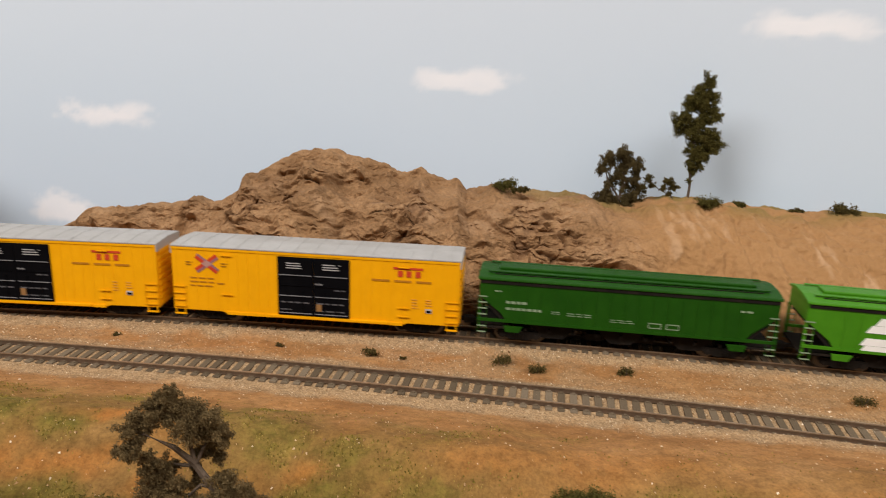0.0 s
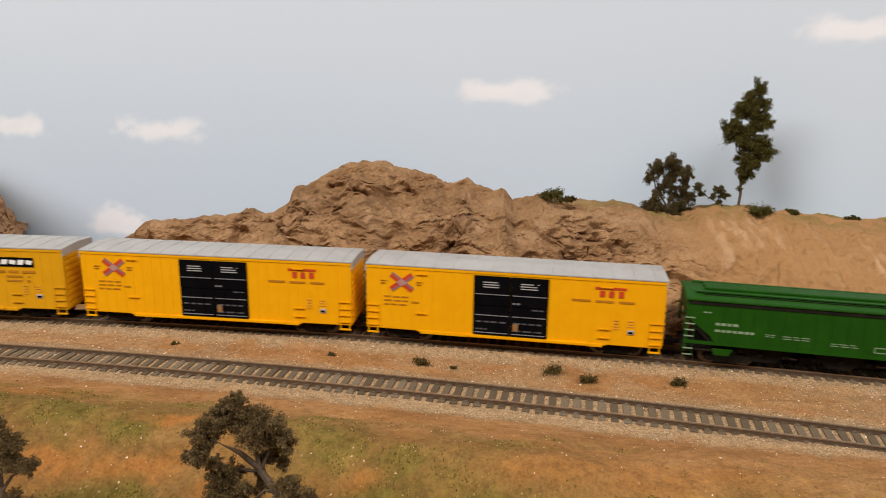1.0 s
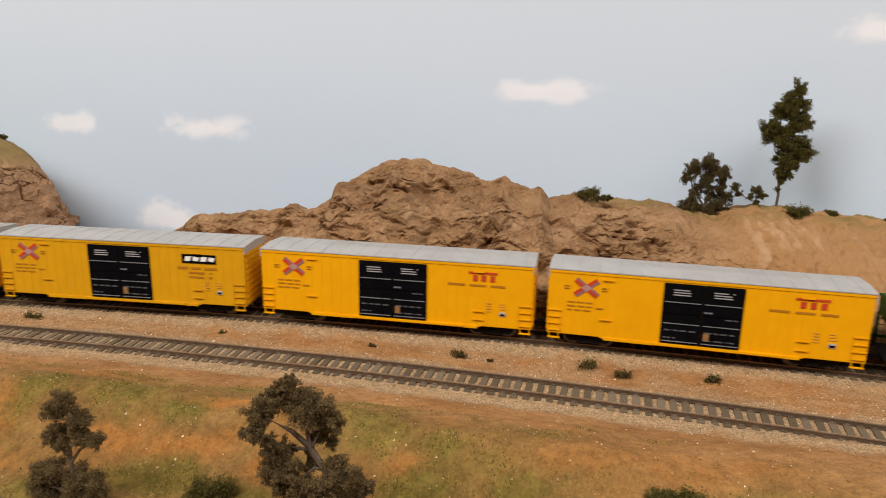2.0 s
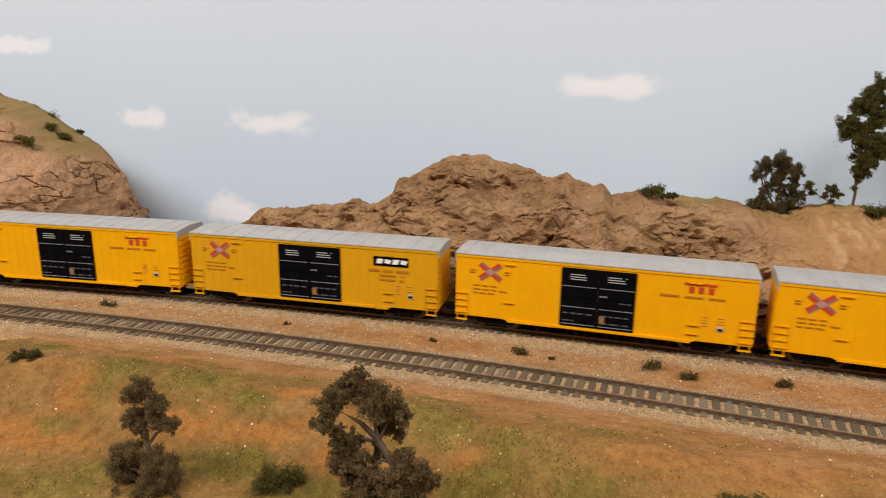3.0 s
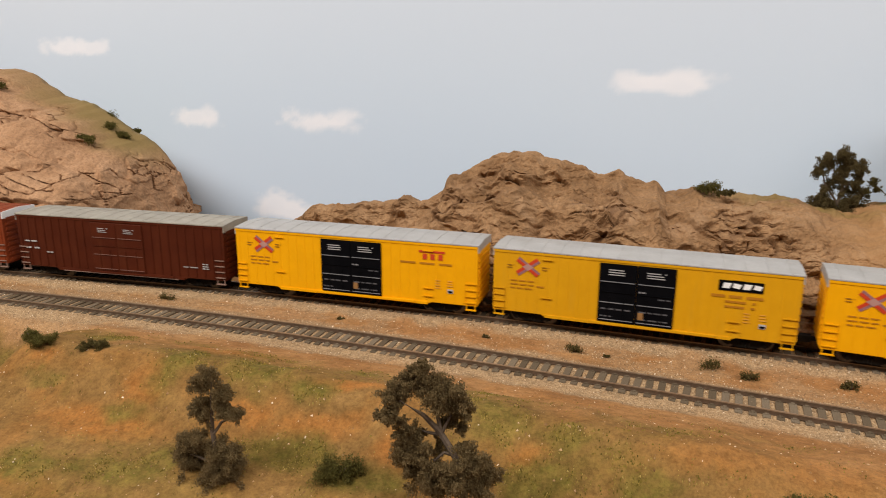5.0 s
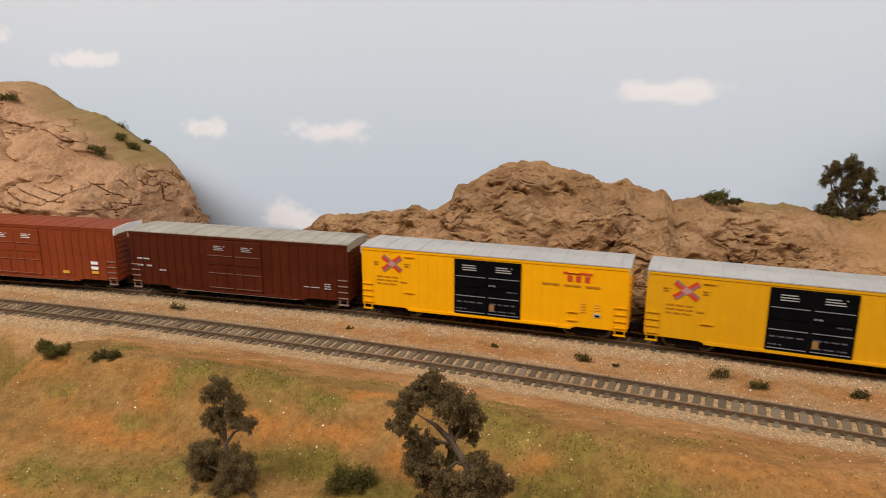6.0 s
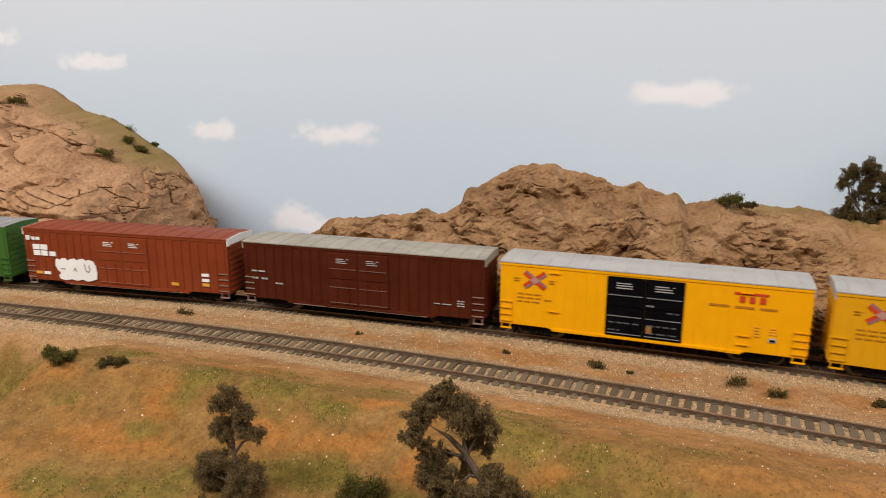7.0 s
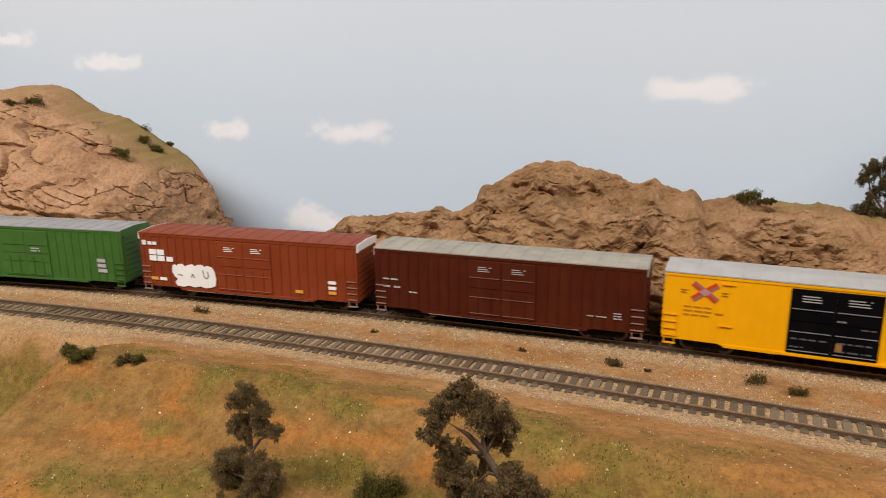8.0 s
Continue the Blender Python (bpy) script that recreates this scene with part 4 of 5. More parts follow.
def brown_marks(shell, oxide):
    y = -W / 2 - 0.0006
    for dx in (-0.0112, 0.0112):
        bars(shell, "door_lettering", dx - 0.0045, dx + 0.0045, 0.0395, 0.0435, 3, MARK_GREY if not oxide else WHITE, y - 0.0004, 31, 1, 0.35)
    if not oxide:
        for x0, x1, z0, z1, r in ((-0.083, -0.072, 0.028, 0.0305, 1), (-0.083, -0.078, 0.0225, 0.0255, 1), (-0.075, -0.070, 0.0225, 0.0255, 1), (-0.064, -0.058, 0.020, 0.0225, 1), (0.055, 0.068, 0.017, 0.0185, 1), (0.071, 0.076, 0.0165, 0.0215, 3)):
            bars(shell, "lettering", x0, x1, z0, z1, r, MARK_GREY, y, int(x0 * -1000), 2, 0.4)
        return
    for x0, x1, z0, z1 in ((-0.0865, -0.0830, 0.0405, 0.0450), (-0.0815, -0.0735, 0.0410, 0.0440)):
        bars(shell, "lettering", x0, x1, z0, z1, 1, WHITE, y, 33, 2, 0.8)
    for x in (-0.0810, -0.0740):
        for z in (0.0290, 0.0338):
            part("data_panel", Shape().box(x, x + 0.0062, y - 0.00012, y + 0.0003, z, z + 0.0040), WHITE, shell)
    part("data_panel", Shape().box(-0.0660, -0.0605, y - 0.00012, y + 0.0003, 0.0290, 0.0326), WHITE, shell)
    for x, z, c in ((-0.078, 0.0140, MARK_ORANGE), (-0.0705, 0.0140, WHITE), (0.018, 0.0140, MARK_ORANGE), (0.044, 0.0130, MARK_ORANGE), (0.0700, 0.0140, MARK_ORANGE), (0.0700, 0.0175, WHITE), (0.0700, 0.0215, WHITE)):
        part("data_panel", Shape().box(x - 0.003, x + 0.003, y - 0.00012, y + 0.0003, z, z + 0.0022), c, shell)
    # sprayed tag: a puffed white blob with grey inner strokes
    pts = [(-0.0615, 0.0255), (-0.0600, 0.0272), (-0.0575, 0.0262), (-0.0560, 0.0276), (-0.0525, 0.0280), (-0.0505, 0.0262), (-0.0480, 0.0274), (-0.0440, 0.0282), (-0.0418, 0.0268), (-0.0395, 0.0280), (-0.0360, 0.0284), (-0.0338, 0.0270),
           (-0.0310, 0.0278), (-0.0270, 0.0268), (-0.0250, 0.0235), (-0.0242, 0.0180), (-0.0250, 0.0128), (-0.0290, 0.0112), (-0.0340, 0.0104), (-0.0380, 0.0116), (-0.0430, 0.0104), (-0.0480, 0.0114), (-0.0530, 0.0102), (-0.0585, 0.0108),
           (-0.0600, 0.0135), (-0.0575, 0.0160), (-0.0600, 0.0178), (-0.0620, 0.0215)]
    part("spray_tag", Shape().prism(pts, "y", y - 0.0001, y + 0.0003), WHITE, shell, "white sprayed tag")
    s = Shape()
    for ax, az, bx, bz in ((-0.0570, 0.0195, -0.0530, 0.0192), (-0.0455, 0.0180, -0.0440, 0.0208), (-0.0440, 0.0208, -0.0428, 0.0178), (-0.0350, 0.0242, -0.0342, 0.0190), (-0.0342, 0.0190, -0.0318, 0.0178), (-0.0318, 0.0178, -0.0305, 0.0202), (-0.0305, 0.0202, -0.0310, 0.0235)):
        n = Vector((-(bz - az), bx - ax)).normalized() * 0.00042
        s.prism([(ax + n.x, az + n.y), (bx + n.x, bz + n.y), (bx - n.x, bz - n.y), (ax - n.x, az - n.y)], "y", y - 0.0002, y)
    part("tag_stroke", s, DOOR_LINE, shell)


def hopper(label, side_paint, logo, group):
    car = tagged(new("hopper_car"), label, "hopper car", group)
    h, w, top, low = 0.0865, 0.0175, 0.0408, 0.0150
    shell_shape = Shape().prism([(-h + 0.0015, top), (-h + 0.0015, 0.0300), (-h + 0.0035, 0.0285), (-h + 0.0150, low + 0.0045), (-h + 0.018, low), (h - 0.018, low), (h - 0.0150, low + 0.0045), (h - 0.0035, 0.0285), (h - 0.0015, 0.0300), (h - 0.0015, top)], "y", -w, w)
    shell = part("body", shell_shape, side_paint, car, bevel=0.0004)
    part("roof", Shape().prism([(-w - 0.0006, top), (w + 0.0006, top), (w + 0.0002, top + 0.0012), (0.007, top + 0.0030), (-0.007, top + 0.0030), (-w - 0.0002, top + 0.0012)], "x", -h + 0.0003, h - 0.0003), side_paint, car, bevel=0.0003)
    for side in (-1, 1):
        part("eave_rail", Shape().box(-h + 0.0004, h - 0.0004, side * (w + 0.0002) - 0.0008, side * (w + 0.0002) + 0.0008, top - 0.0003, top + 0.0006), side_paint, car, bevel=0.0002)
        # raised black strip that paints in the shade of the eave gap
        part("eave_groove", Shape().box(-h + 0.002, h - 0.002, side * (w + 0.0002) - 0.0003, side * (w + 0.0002) + 0.0003, top - 0.0024, top - 0.0004), UNDER_AND_SHADE, car, "raised dark strip for the shade under the eave")
        # raised black strip in place of a shaded groove along the roof
        part("roof_groove", Shape().box(-h + 0.010, h - 0.010, side * 0.0127 - 0.0004, side * 0.0127 + 0.0004, top + 0.0010, top + 0.0024), UNDER_AND_SHADE, car, "raised dark strip for the shade of a roof groove")
        rib = Shape().box(-0.0004, 0.0004, side * w - 0.0002, side * w + 0.0002, low + 0.0014, top - 0.002).data("side_rib")
        rib.materials.append(side_paint)
        for i in range(17):
            part("side_rib", rib, None, shell, at=pose((i - 8) * 0.0081, 0, 0))
        part("running_board", Shape().box(-h + 0.006, h - 0.006, side * 0.0105 - 0.0012, side * 0.0105 + 0.0012, top + 0.0030, top + 0.0036), side_paint, car)
        part("side_sill", Shape().box(-h + 0.001, h - 0.001, side * (w - 0.0002) - 0.0006, side * (w - 0.0002) + 0.0006, low - 0.0005, low + 0.0012), side_paint, car)
        for s in (-1, 1):
            ladder(car, "ladder", s * (h - 0.0035), side * (w - 0.0006), 0.0075, 0.030, 7, 0.0052, side_paint, side * 0.0006, PALE_GREEN)
            part("corner_post", Shape().box(s * (h - 0.002) - 0.0006, s * (h - 0.002) + 0.0006, side * (w - 0.001) - 0.0006, side * (w - 0.001) + 0.0006, 0.0095, top), side_paint, car)
            part("bolster_end", Shape().prism([(s * (h - 0.028), 0.0125), (s * (h - 0.017), 0.0125), (s * (h - 0.018), 0.0088), (s * (h - 0.026), 0.0088)], "y", side * w - 0.001, side * w), side_paint, car)
    part("hatch", Shape().box(-h + 0.012, h - 0.012, -0.0055, 0.0055, top + 0.0028, top + 0.0046), side_paint, car, bevel=0.0006)
    for x in (-0.040, 0.0, 0.040):
        bay = Shape().prism([(x - 0.018, low + 0.001), (x + 0.018, low + 0.001), (x + 0.006, 0.0045), (x - 0.006, 0.0045)], "y", -0.012, 0.012)
        # black, not body green: paints in the shade beneath the car
        part("discharge_bay", bay, UNDER_AND_SHADE, car)
    for s in (-1, 1):
        # black plates put the shade of the open end pockets into colour
        part("end_slope", Shape().prism([(s * (h - 0.003), 0.0275), (s * (h - 0.0175), 0.0130), (s * (h - 0.0195), 0.0130), (s * (h - 0.006), 0.0285)], "y", -w + 0.001, w - 0.001), UNDER_AND_SHADE, car)
        part("end_deck", Shape().box(s * (h - 0.010) - 0.0095, s * (h - 0.010) + 0.0095, -w + 0.0012, w - 0.0012, 0.0100, 0.0112), UNDER_AND_SHADE, car)
    y = -w - 0.0001
    if logo:
        mark = Shape()
        for z, a, b in ((0.0335, -0.050, -0.022), (0.0290, -0.054, -0.018), (0.0215, -0.056, -0.022), (0.0170, -0.056, -0.018)):
            mark.prism([(a, z - 0.0022), (b, z - 0.0022), (b + 0.002, z + 0.0021), (a + 0.003, z + 0.0021)], "y", y - 0.0002, y)
        part("emblem", mark, WHITE, shell, "white striped emblem")
    else:
        bars(shell, "lettering", -0.0690, -0.0560, 0.0262, 0.0284, 1, PALE_GREEN, y, 51, 4, 0.7)
        bars(shell, "lettering", -0.0690, -0.0480, 0.0222, 0.0244, 1, PALE_GREEN, y, 52, 7, 0.65)
        bars(shell, "lettering", -0.0420, -0.0370, 0.0218, 0.0240, 2, PALE_GREEN, y, 53, 2, 0.35)
        bars(shell, "lettering", -0.0330, -0.0180, 0.0212, 0.0238, 2, PALE_GREEN, y, 58, 3, 0.3)
        bars(shell, "lettering", -0.0760, -0.0715, 0.0330, 0.0346, 1, PALE_GREEN, y, 54, 2, 0.5)
        bars(shell, "lettering", -0.0080, 0.0060, 0.0196, 0.0220, 2, PALE_GREEN, y, 55, 3, 0.3)
        for x in (0.0140, 0.0240):
            ring = Shape()
            for z in (0.0182, 0.0210):
                ring.box(x, x + 0.0075, y - 0.00015, y, z, z + 0.0005)
            for a in (x, x + 0.0070):
                ring.box(a, a + 0.0005, y - 0.00015, y, 0.0187, 0.0210)
            part("data_panel", ring, PALE_GREEN, shell)
        bars(shell, "lettering", 0.0640, 0.0720, 0.0318, 0.0336, 1, PALE_GREEN, y, 57, 2, 0.6)
    running_gear(car, h, 0.060)
    return car


def build_train():
    """Every car with the place of its leading end behind or before the first yellow car's."""
    group = "cars of the freight train"
    first, shell = boxcar("bright yellow boxcar with black double doors and grey roof", YELLOW, ROOF_GREY, BLACK, DOOR_LINE, group)
    yellow_marks(first, shell, False)
    cars = [(first, 0.0, L)]
    for back in (-0.1890, -0.5705):
        twin = copy_thing(first, Matrix())
        for o in twin.children_recursive:
            if o.name.startswith("wheelset"):
                AXLES.append((o, o.matrix_basis.translation.x))
        cars.append((twin, back, L))
    faded, shell = boxcar("faded yellow boxcar with black double doors and a black name plate", DULL_YELLOW, ROOF_GREY, BLACK, DOOR_LINE, group)
    yellow_marks(faded, shell, True)
    cars.append((faded, -0.3805, L))
    brown, shell = boxcar("dark brown boxcar with weathered grey roof", BROWN, ROOF_DIRTY, BROWN, BROWN_LINE, group, posts=0.00035, edge_paint=EDGE_HIGHLIGHT)
    brown_marks(shell, False)
    cars.append((brown, -0.7602, L))
    oxide, shell = boxcar("oxide red boxcar with white sprayed tag on its side", RED, RED, RED, RED_LINE, group, WHITE, posts=0.00035, edge_paint=EDGE_HIGHLIGHT)
    brown_marks(shell, True)
    cars.append((oxide, -0.9530, L))
    leaf, shell = boxcar("green boxcar with grey roof and ribbed sides", GREEN, ROOF_DULL, GREEN, GREEN, group, GREEN, posts=0.00035)
    bars(shell, "lettering", 0.066, 0.075, 0.016, 0.028, 3, MARK_GREY, -W / 2 - 0.0007, 61, 1, 0.7)
    bars(shell, "lettering", 0.006, 0.014, 0.030, 0.034, 2, MARK_GREY, -W / 2 - 0.0012, 62, 1, 0.5)
    cars.append((leaf, -1.1490, L))
    grain_car = hopper("dark green covered hopper with open sloped ends", DARK_GREEN, False, group)
    cars.append((grain_car, 0.0115 + 0.173, 0.173))
    lead = hopper("light green covered hopper with white striped emblem", LIGHT_GREEN, True, group)
    cars.append((lead, 0.0115 + 0.173 + 0.0125 + 0.173, 0.173))
    return cars


TRAIN = build_train()


# ---- tracks ----
def along(curve, x0, x1, step):
    xs = np.linspace(x0, x1, 4000)
    ys = curve(xs)
    s = np.concatenate([[0], np.cumsum(np.hypot(np.diff(xs), np.diff(ys)))])
    at = np.arange(0, s[-1], step)
    x = np.interp(at, s, xs)
    return x, curve(x), np.gradient(curve(x), x)


TIE_PITCH = 0.0063


def build_track(label, curve, x0, x1):
    bed = tagged(new("railway_track"), label, "railway track", "tracks")
    x, y, slope = along(curve, x0, x1, 0.012)
    norm = np.stack([-slope, np.ones_like(slope)], -1) / np.hypot(slope, 1)[:, None]
    for side in (-1, 1):
        for name, lo, hi, half, mat in (("rail", 0.0030, 0.0046, 0.00022, RAIL), ("rail_head", 0.0046, 0.0052, 0.00042, RAIL_TOP), ("rail_foot", 0.0026, 0.0030, 0.00060, RAIL)):
            s = Shape()
            ring = []
            for k in range(len(x)):
                for off in (-half, half):
                    for z in (lo, hi):
                        q = side * 0.0087 + off
                        ring.append((x[k] + norm[k, 0] * q, y[k] + norm[k, 1] * q, z))
            faces = []
            for k in range(len(x) - 1):
                a, b = 4 * k, 4 * k + 4
                faces += [(a, b, b + 1, a + 1), (a + 2, a + 3, b + 3, b + 2), (a + 1, b + 1, b + 3, a + 3), (a, a + 2, b + 2, b)]
            s.add(ring, faces)
            part(name, s, mat, bed)
    tie = Shape().prism([(-0.0019, 0.0), (0.0019, 0.0), (0.0018, 0.0017), (-0.0018, 0.0017)], "y", -0.0131, 0.0131)
    for q in (-0.0087, 0.0087):
        tie.box(-0.0009, 0.0009, q - 0.0017, q + 0.0017, 0.0016, 0.0021)
    data = tie.data("tie")
    data.materials.append(TIE)
    rng = random.Random(4)
    x, y, slope = along(curve, x0, x1, TIE_PITCH)
    for k in range(len(x)):
        part("tie", data, None, bed, at=pose(x[k], y[k], 0.0011 + rng.uniform(-0.0001, 0.0001), 0, 0, math.degrees(math.atan(slope[k])) + rng.uniform(-1.2, 1.2)))


build_track("brown weathered main track under the freight train", main_y, -0.80, 0.62)
build_track("brown weathered empty track on sandy ballast", side_y, -0.80, 0.55)


# ---- plants ----
def tree(label, category, base, limbs, clumps, leaves, size, leaf, seed, group="", hang=0.0):
    """A tree: limbs as (points, radii) and clumps of leaves, all measured from the foot of the trunk."""
    thing = tagged(new("tree"), label, category, group)
    thing.location = base
    trunk = Shape()
    for points, radii in limbs[:1]:
        trunk.limb(points, radii)
    stem = part("trunk", trunk, BARK, thing)
    for points, radii in limbs[1:]:
        part("branch", Shape().limb(points, radii, 6), BARK, stem)
    part("crown", leafage("crown", clumps, leaves, size, leaf, seed, hang), leaf, thing)
    return thing


def bush(name, label, x, y, z, rx, rz, leaf, seed, group, count=420, size=0.0009):
    rng = random.Random(seed)
    thing = tagged(new(name), label, "bush", group)
    thing.location = (x, y, z)
    clumps = [((k / 4 - 1 + rng.uniform(-0.2, 0.2)) * 0.65 * rx, rng.uniform(-0.35, 0.35) * rx, rz * rng.uniform(0.25, 0.6), min(rx, rz * 1.3) * rng.uniform(0.45, 0.75), 0.8) for k in range(9)]
    part("foliage", leafage("foliage", clumps, count, size, leaf, seed), leaf, thing)
    twigs = Shape()
    for k in range(3):
        twigs.limb([(0, 0, -0.001), (rx * rng.uniform(-0.5, 0.5), rx * rng.uniform(-0.3, 0.3), rz * 0.6)], [0.0004, 0.0002], 5)
    part("twigs", twigs, BARK, thing)
    return thing


def gz(x, y):
    return float(np.ravel(ground_z(x, y))[0])


# foreground trees
tree("drooping grey-brown oak with a leaning bare trunk", "tree", (0.0045, 0.334, -0.0042),
     [([(-0.0020, 0.0000, -0.0040), (-0.0030, 0.0000, 0.0262), (-0.0062, 0.0000, 0.0317), (-0.0121, 0.0000, 0.0410), (-0.0174, -0.0030, 0.0485), (-0.0253, -0.0070, 0.0553)], [0.0017, 0.0016, 0.0014, 0.0012, 0.0009, 0.0005]),
      ([(-0.0117, 0.0000, 0.0406), (-0.0133, 0.0000, 0.0491), (-0.0144, 0.0000, 0.0539)], [0.0009, 0.0007, 0.0004]),
      ([(-0.0125, 0.0000, 0.0401), (-0.0156, 0.0000, 0.0401), (-0.0188, 0.0000, 0.0405)], [0.0007, 0.0006, 0.0003]),
      ([(-0.0064, 0.0000, 0.0323), (-0.0105, 0.0000, 0.0328), (-0.0136, -0.0030, 0.0307)], [0.0008, 0.0006, 0.0004]),
      ([(-0.0113, 0.0000, 0.0407), (-0.0090, 0.0000, 0.0464), (-0.0072, 0.0020, 0.0497)], [0.0007, 0.0005, 0.0003])],
     [(-0.0194, 0.0000, 0.0677, 0.0015, 1), (-0.0183, 0.0000, 0.0648, 0.0044, 1), (-0.0233, 0.0000, 0.0634, 0.0031, 1), (-0.0210, 0.0000, 0.0601, 0.0061, 1), (-0.0263, -0.0040, 0.0585, 0.0057, 1), (-0.0280, -0.0080, 0.0580, 0.0046, 1), (-0.0244, -0.0030, 0.0565, 0.0036, 1), (-0.0156, 0.0000, 0.0583, 0.0071, 1), (-0.0111, 0.0020, 0.0550, 0.0071, 1), (-0.0065, 0.0020, 0.0543, 0.0068, 1), (-0.0042, 0.0030, 0.0496, 0.0053, 1), (-0.0081, 0.0040, 0.0456, 0.0050, 1), (-0.0126, 0.0030, 0.0514, 0.0042, 1), (-0.0304, -0.0100, 0.0507, 0.0036, 1), (-0.0271, -0.0090, 0.0516, 0.0037, 1), (-0.0250, -0.0060, 0.0467, 0.0027, 1), (-0.0242, -0.0040, 0.0420, 0.0042, 1), (-0.0222, -0.0030, 0.0379, 0.0069, 1), (-0.0235, -0.0040, 0.0324, 0.0051, 1.25), (-0.0175, -0.0030, 0.0335, 0.0039, 1.25), (-0.0212, -0.0040, 0.0268, 0.0068, 1.25), (-0.0142, -0.0060, 0.0282, 0.0067, 1.25), (-0.0052, -0.0080, 0.0309, 0.0063, 1.25), (-0.0004, -0.0030, 0.0326, 0.0065, 1.25), (0.0040, -0.0020, 0.0302, 0.0060, 1.25), (0.0073, -0.0010, 0.0267, 0.0042, 1.25), (-0.0044, 0.0020, 0.0350, 0.0026, 1.25), (-0.0113, 0.0040, 0.0431, 0.0031, 1), (-0.0135, 0.0050, 0.0328, 0.0036, 1.25), (-0.0051, 0.0030, 0.0419, 0.0025, 1), (-0.0042, -0.0060, 0.0247, 0.0067, 1.25), (-0.0135, -0.0060, 0.0224, 0.0068, 1.25), (0.0030, -0.0040, 0.0254, 0.0057, 1.25), (-0.0205, 0.0040, 0.0376, 0.0032, 1)],
     130000, 0.00033, LEAF_OAK, 5, "foreground oaks", 0.45)
tree("grey-brown oak in two tiers with a forked trunk", "tree", (-0.1095, 0.345, gz(-0.1095, 0.345) - 0.001),
     [([(0, 0, -0.004), (0.001, 0, 0.010), (0, 0, 0.022), (0, 0.001, 0.034), (0.001, 0.001, 0.046)], [0.0014, 0.0012, 0.0010, 0.0007, 0.0004]),
      ([(0, 0, 0.020), (0.005, 0, 0.027), (0.011, 0, 0.030)], [0.0008, 0.0006, 0.0003]),
      ([(0, 0, 0.023), (-0.004, 0, 0.029), (-0.006, 0, 0.033)], [0.0006, 0.0005, 0.0003]),
      ([(0, 0, 0.006), (-0.006, -0.001, 0.009), (-0.011, -0.001, 0.010)], [0.0008, 0.0006, 0.0003])],
     [(-0.001, 0, 0.0475, 0.005, 0.9), (-0.004, 0, 0.043, 0.005, 0.9), (0.004, 0, 0.0405, 0.005, 1.1), (-0.005, 0, 0.034, 0.0055, 1.0), (-0.004, 0, 0.029, 0.005, 1.0), (0.008, 0, 0.032, 0.005, 0.8), (0.0125, 0, 0.031, 0.004, 0.8), (0.005, 0, 0.035, 0.004, 1),
      (-0.013, 0, 0.014, 0.0065, 0.9), (-0.009, -0.001, 0.017, 0.006, 0.8), (0.003, -0.001, 0.014, 0.0075, 0.9), (0.007, 0, 0.009, 0.0065, 1.0), (-0.012, 0, 0.006, 0.008, 0.9), (0.002, -0.002, 0.004, 0.009, 0.9), (0.008, 0, 0.002, 0.007, 0.9)],
     86000, 0.00031, LEAF_OAK, 6, "foreground oaks", 0.6)

# trees on the ridge
tree("slender dark green tree with a bare lower trunk on the ridge", "tree", (0.258, 0.664, 0.070),
     [([(0, 0, -0.004), (0.001, 0, 0.014), (-0.001, 0, 0.035), (0.003, 0, 0.060), (0.007, 0, 0.090)], [0.0011, 0.0010, 0.0008, 0.0006, 0.0003]),
      ([(0, 0, 0.030), (0.009, 0, 0.040)], [0.0006, 0.0003]), ([(0.001, 0, 0.045), (-0.012, 0, 0.062)], [0.0006, 0.0003]), ([(0.003, 0, 0.060), (0.011, 0, 0.074)], [0.0005, 0.0003])],
     [(0.006, 0, 0.091, 0.008, 0.9), (0.000, 0, 0.085, 0.007, 0.8), (0.009, 0, 0.081, 0.008, 0.8), (-0.003, 0, 0.078, 0.009, 0.8), (0.005, 0, 0.073, 0.010, 0.8), (0.012, 0, 0.069, 0.007, 0.8), (-0.010, 0, 0.065, 0.008, 0.8), (-0.014, 0, 0.061, 0.006, 0.8),
      (-0.004, 0, 0.058, 0.010, 0.9), (0.005, 0, 0.062, 0.007, 0.9), (0.005, 0, 0.051, 0.010, 0.9), (0.013, 0, 0.054, 0.007, 0.9), (0.015, 0, 0.046, 0.008, 0.9), (0.008, 0, 0.041, 0.009, 0.8), (0.001, 0, 0.042, 0.007, 0.9), (0.002, 0, 0.035, 0.007, 0.9), (0.006, 0, 0.030, 0.005, 0.9), (0.001, 0, 0.026, 0.004, 1.2), (0.000, 0, 0.018, 0.0024, 1.4)],
     64000, 0.00062, LEAF_GREEN, 7)
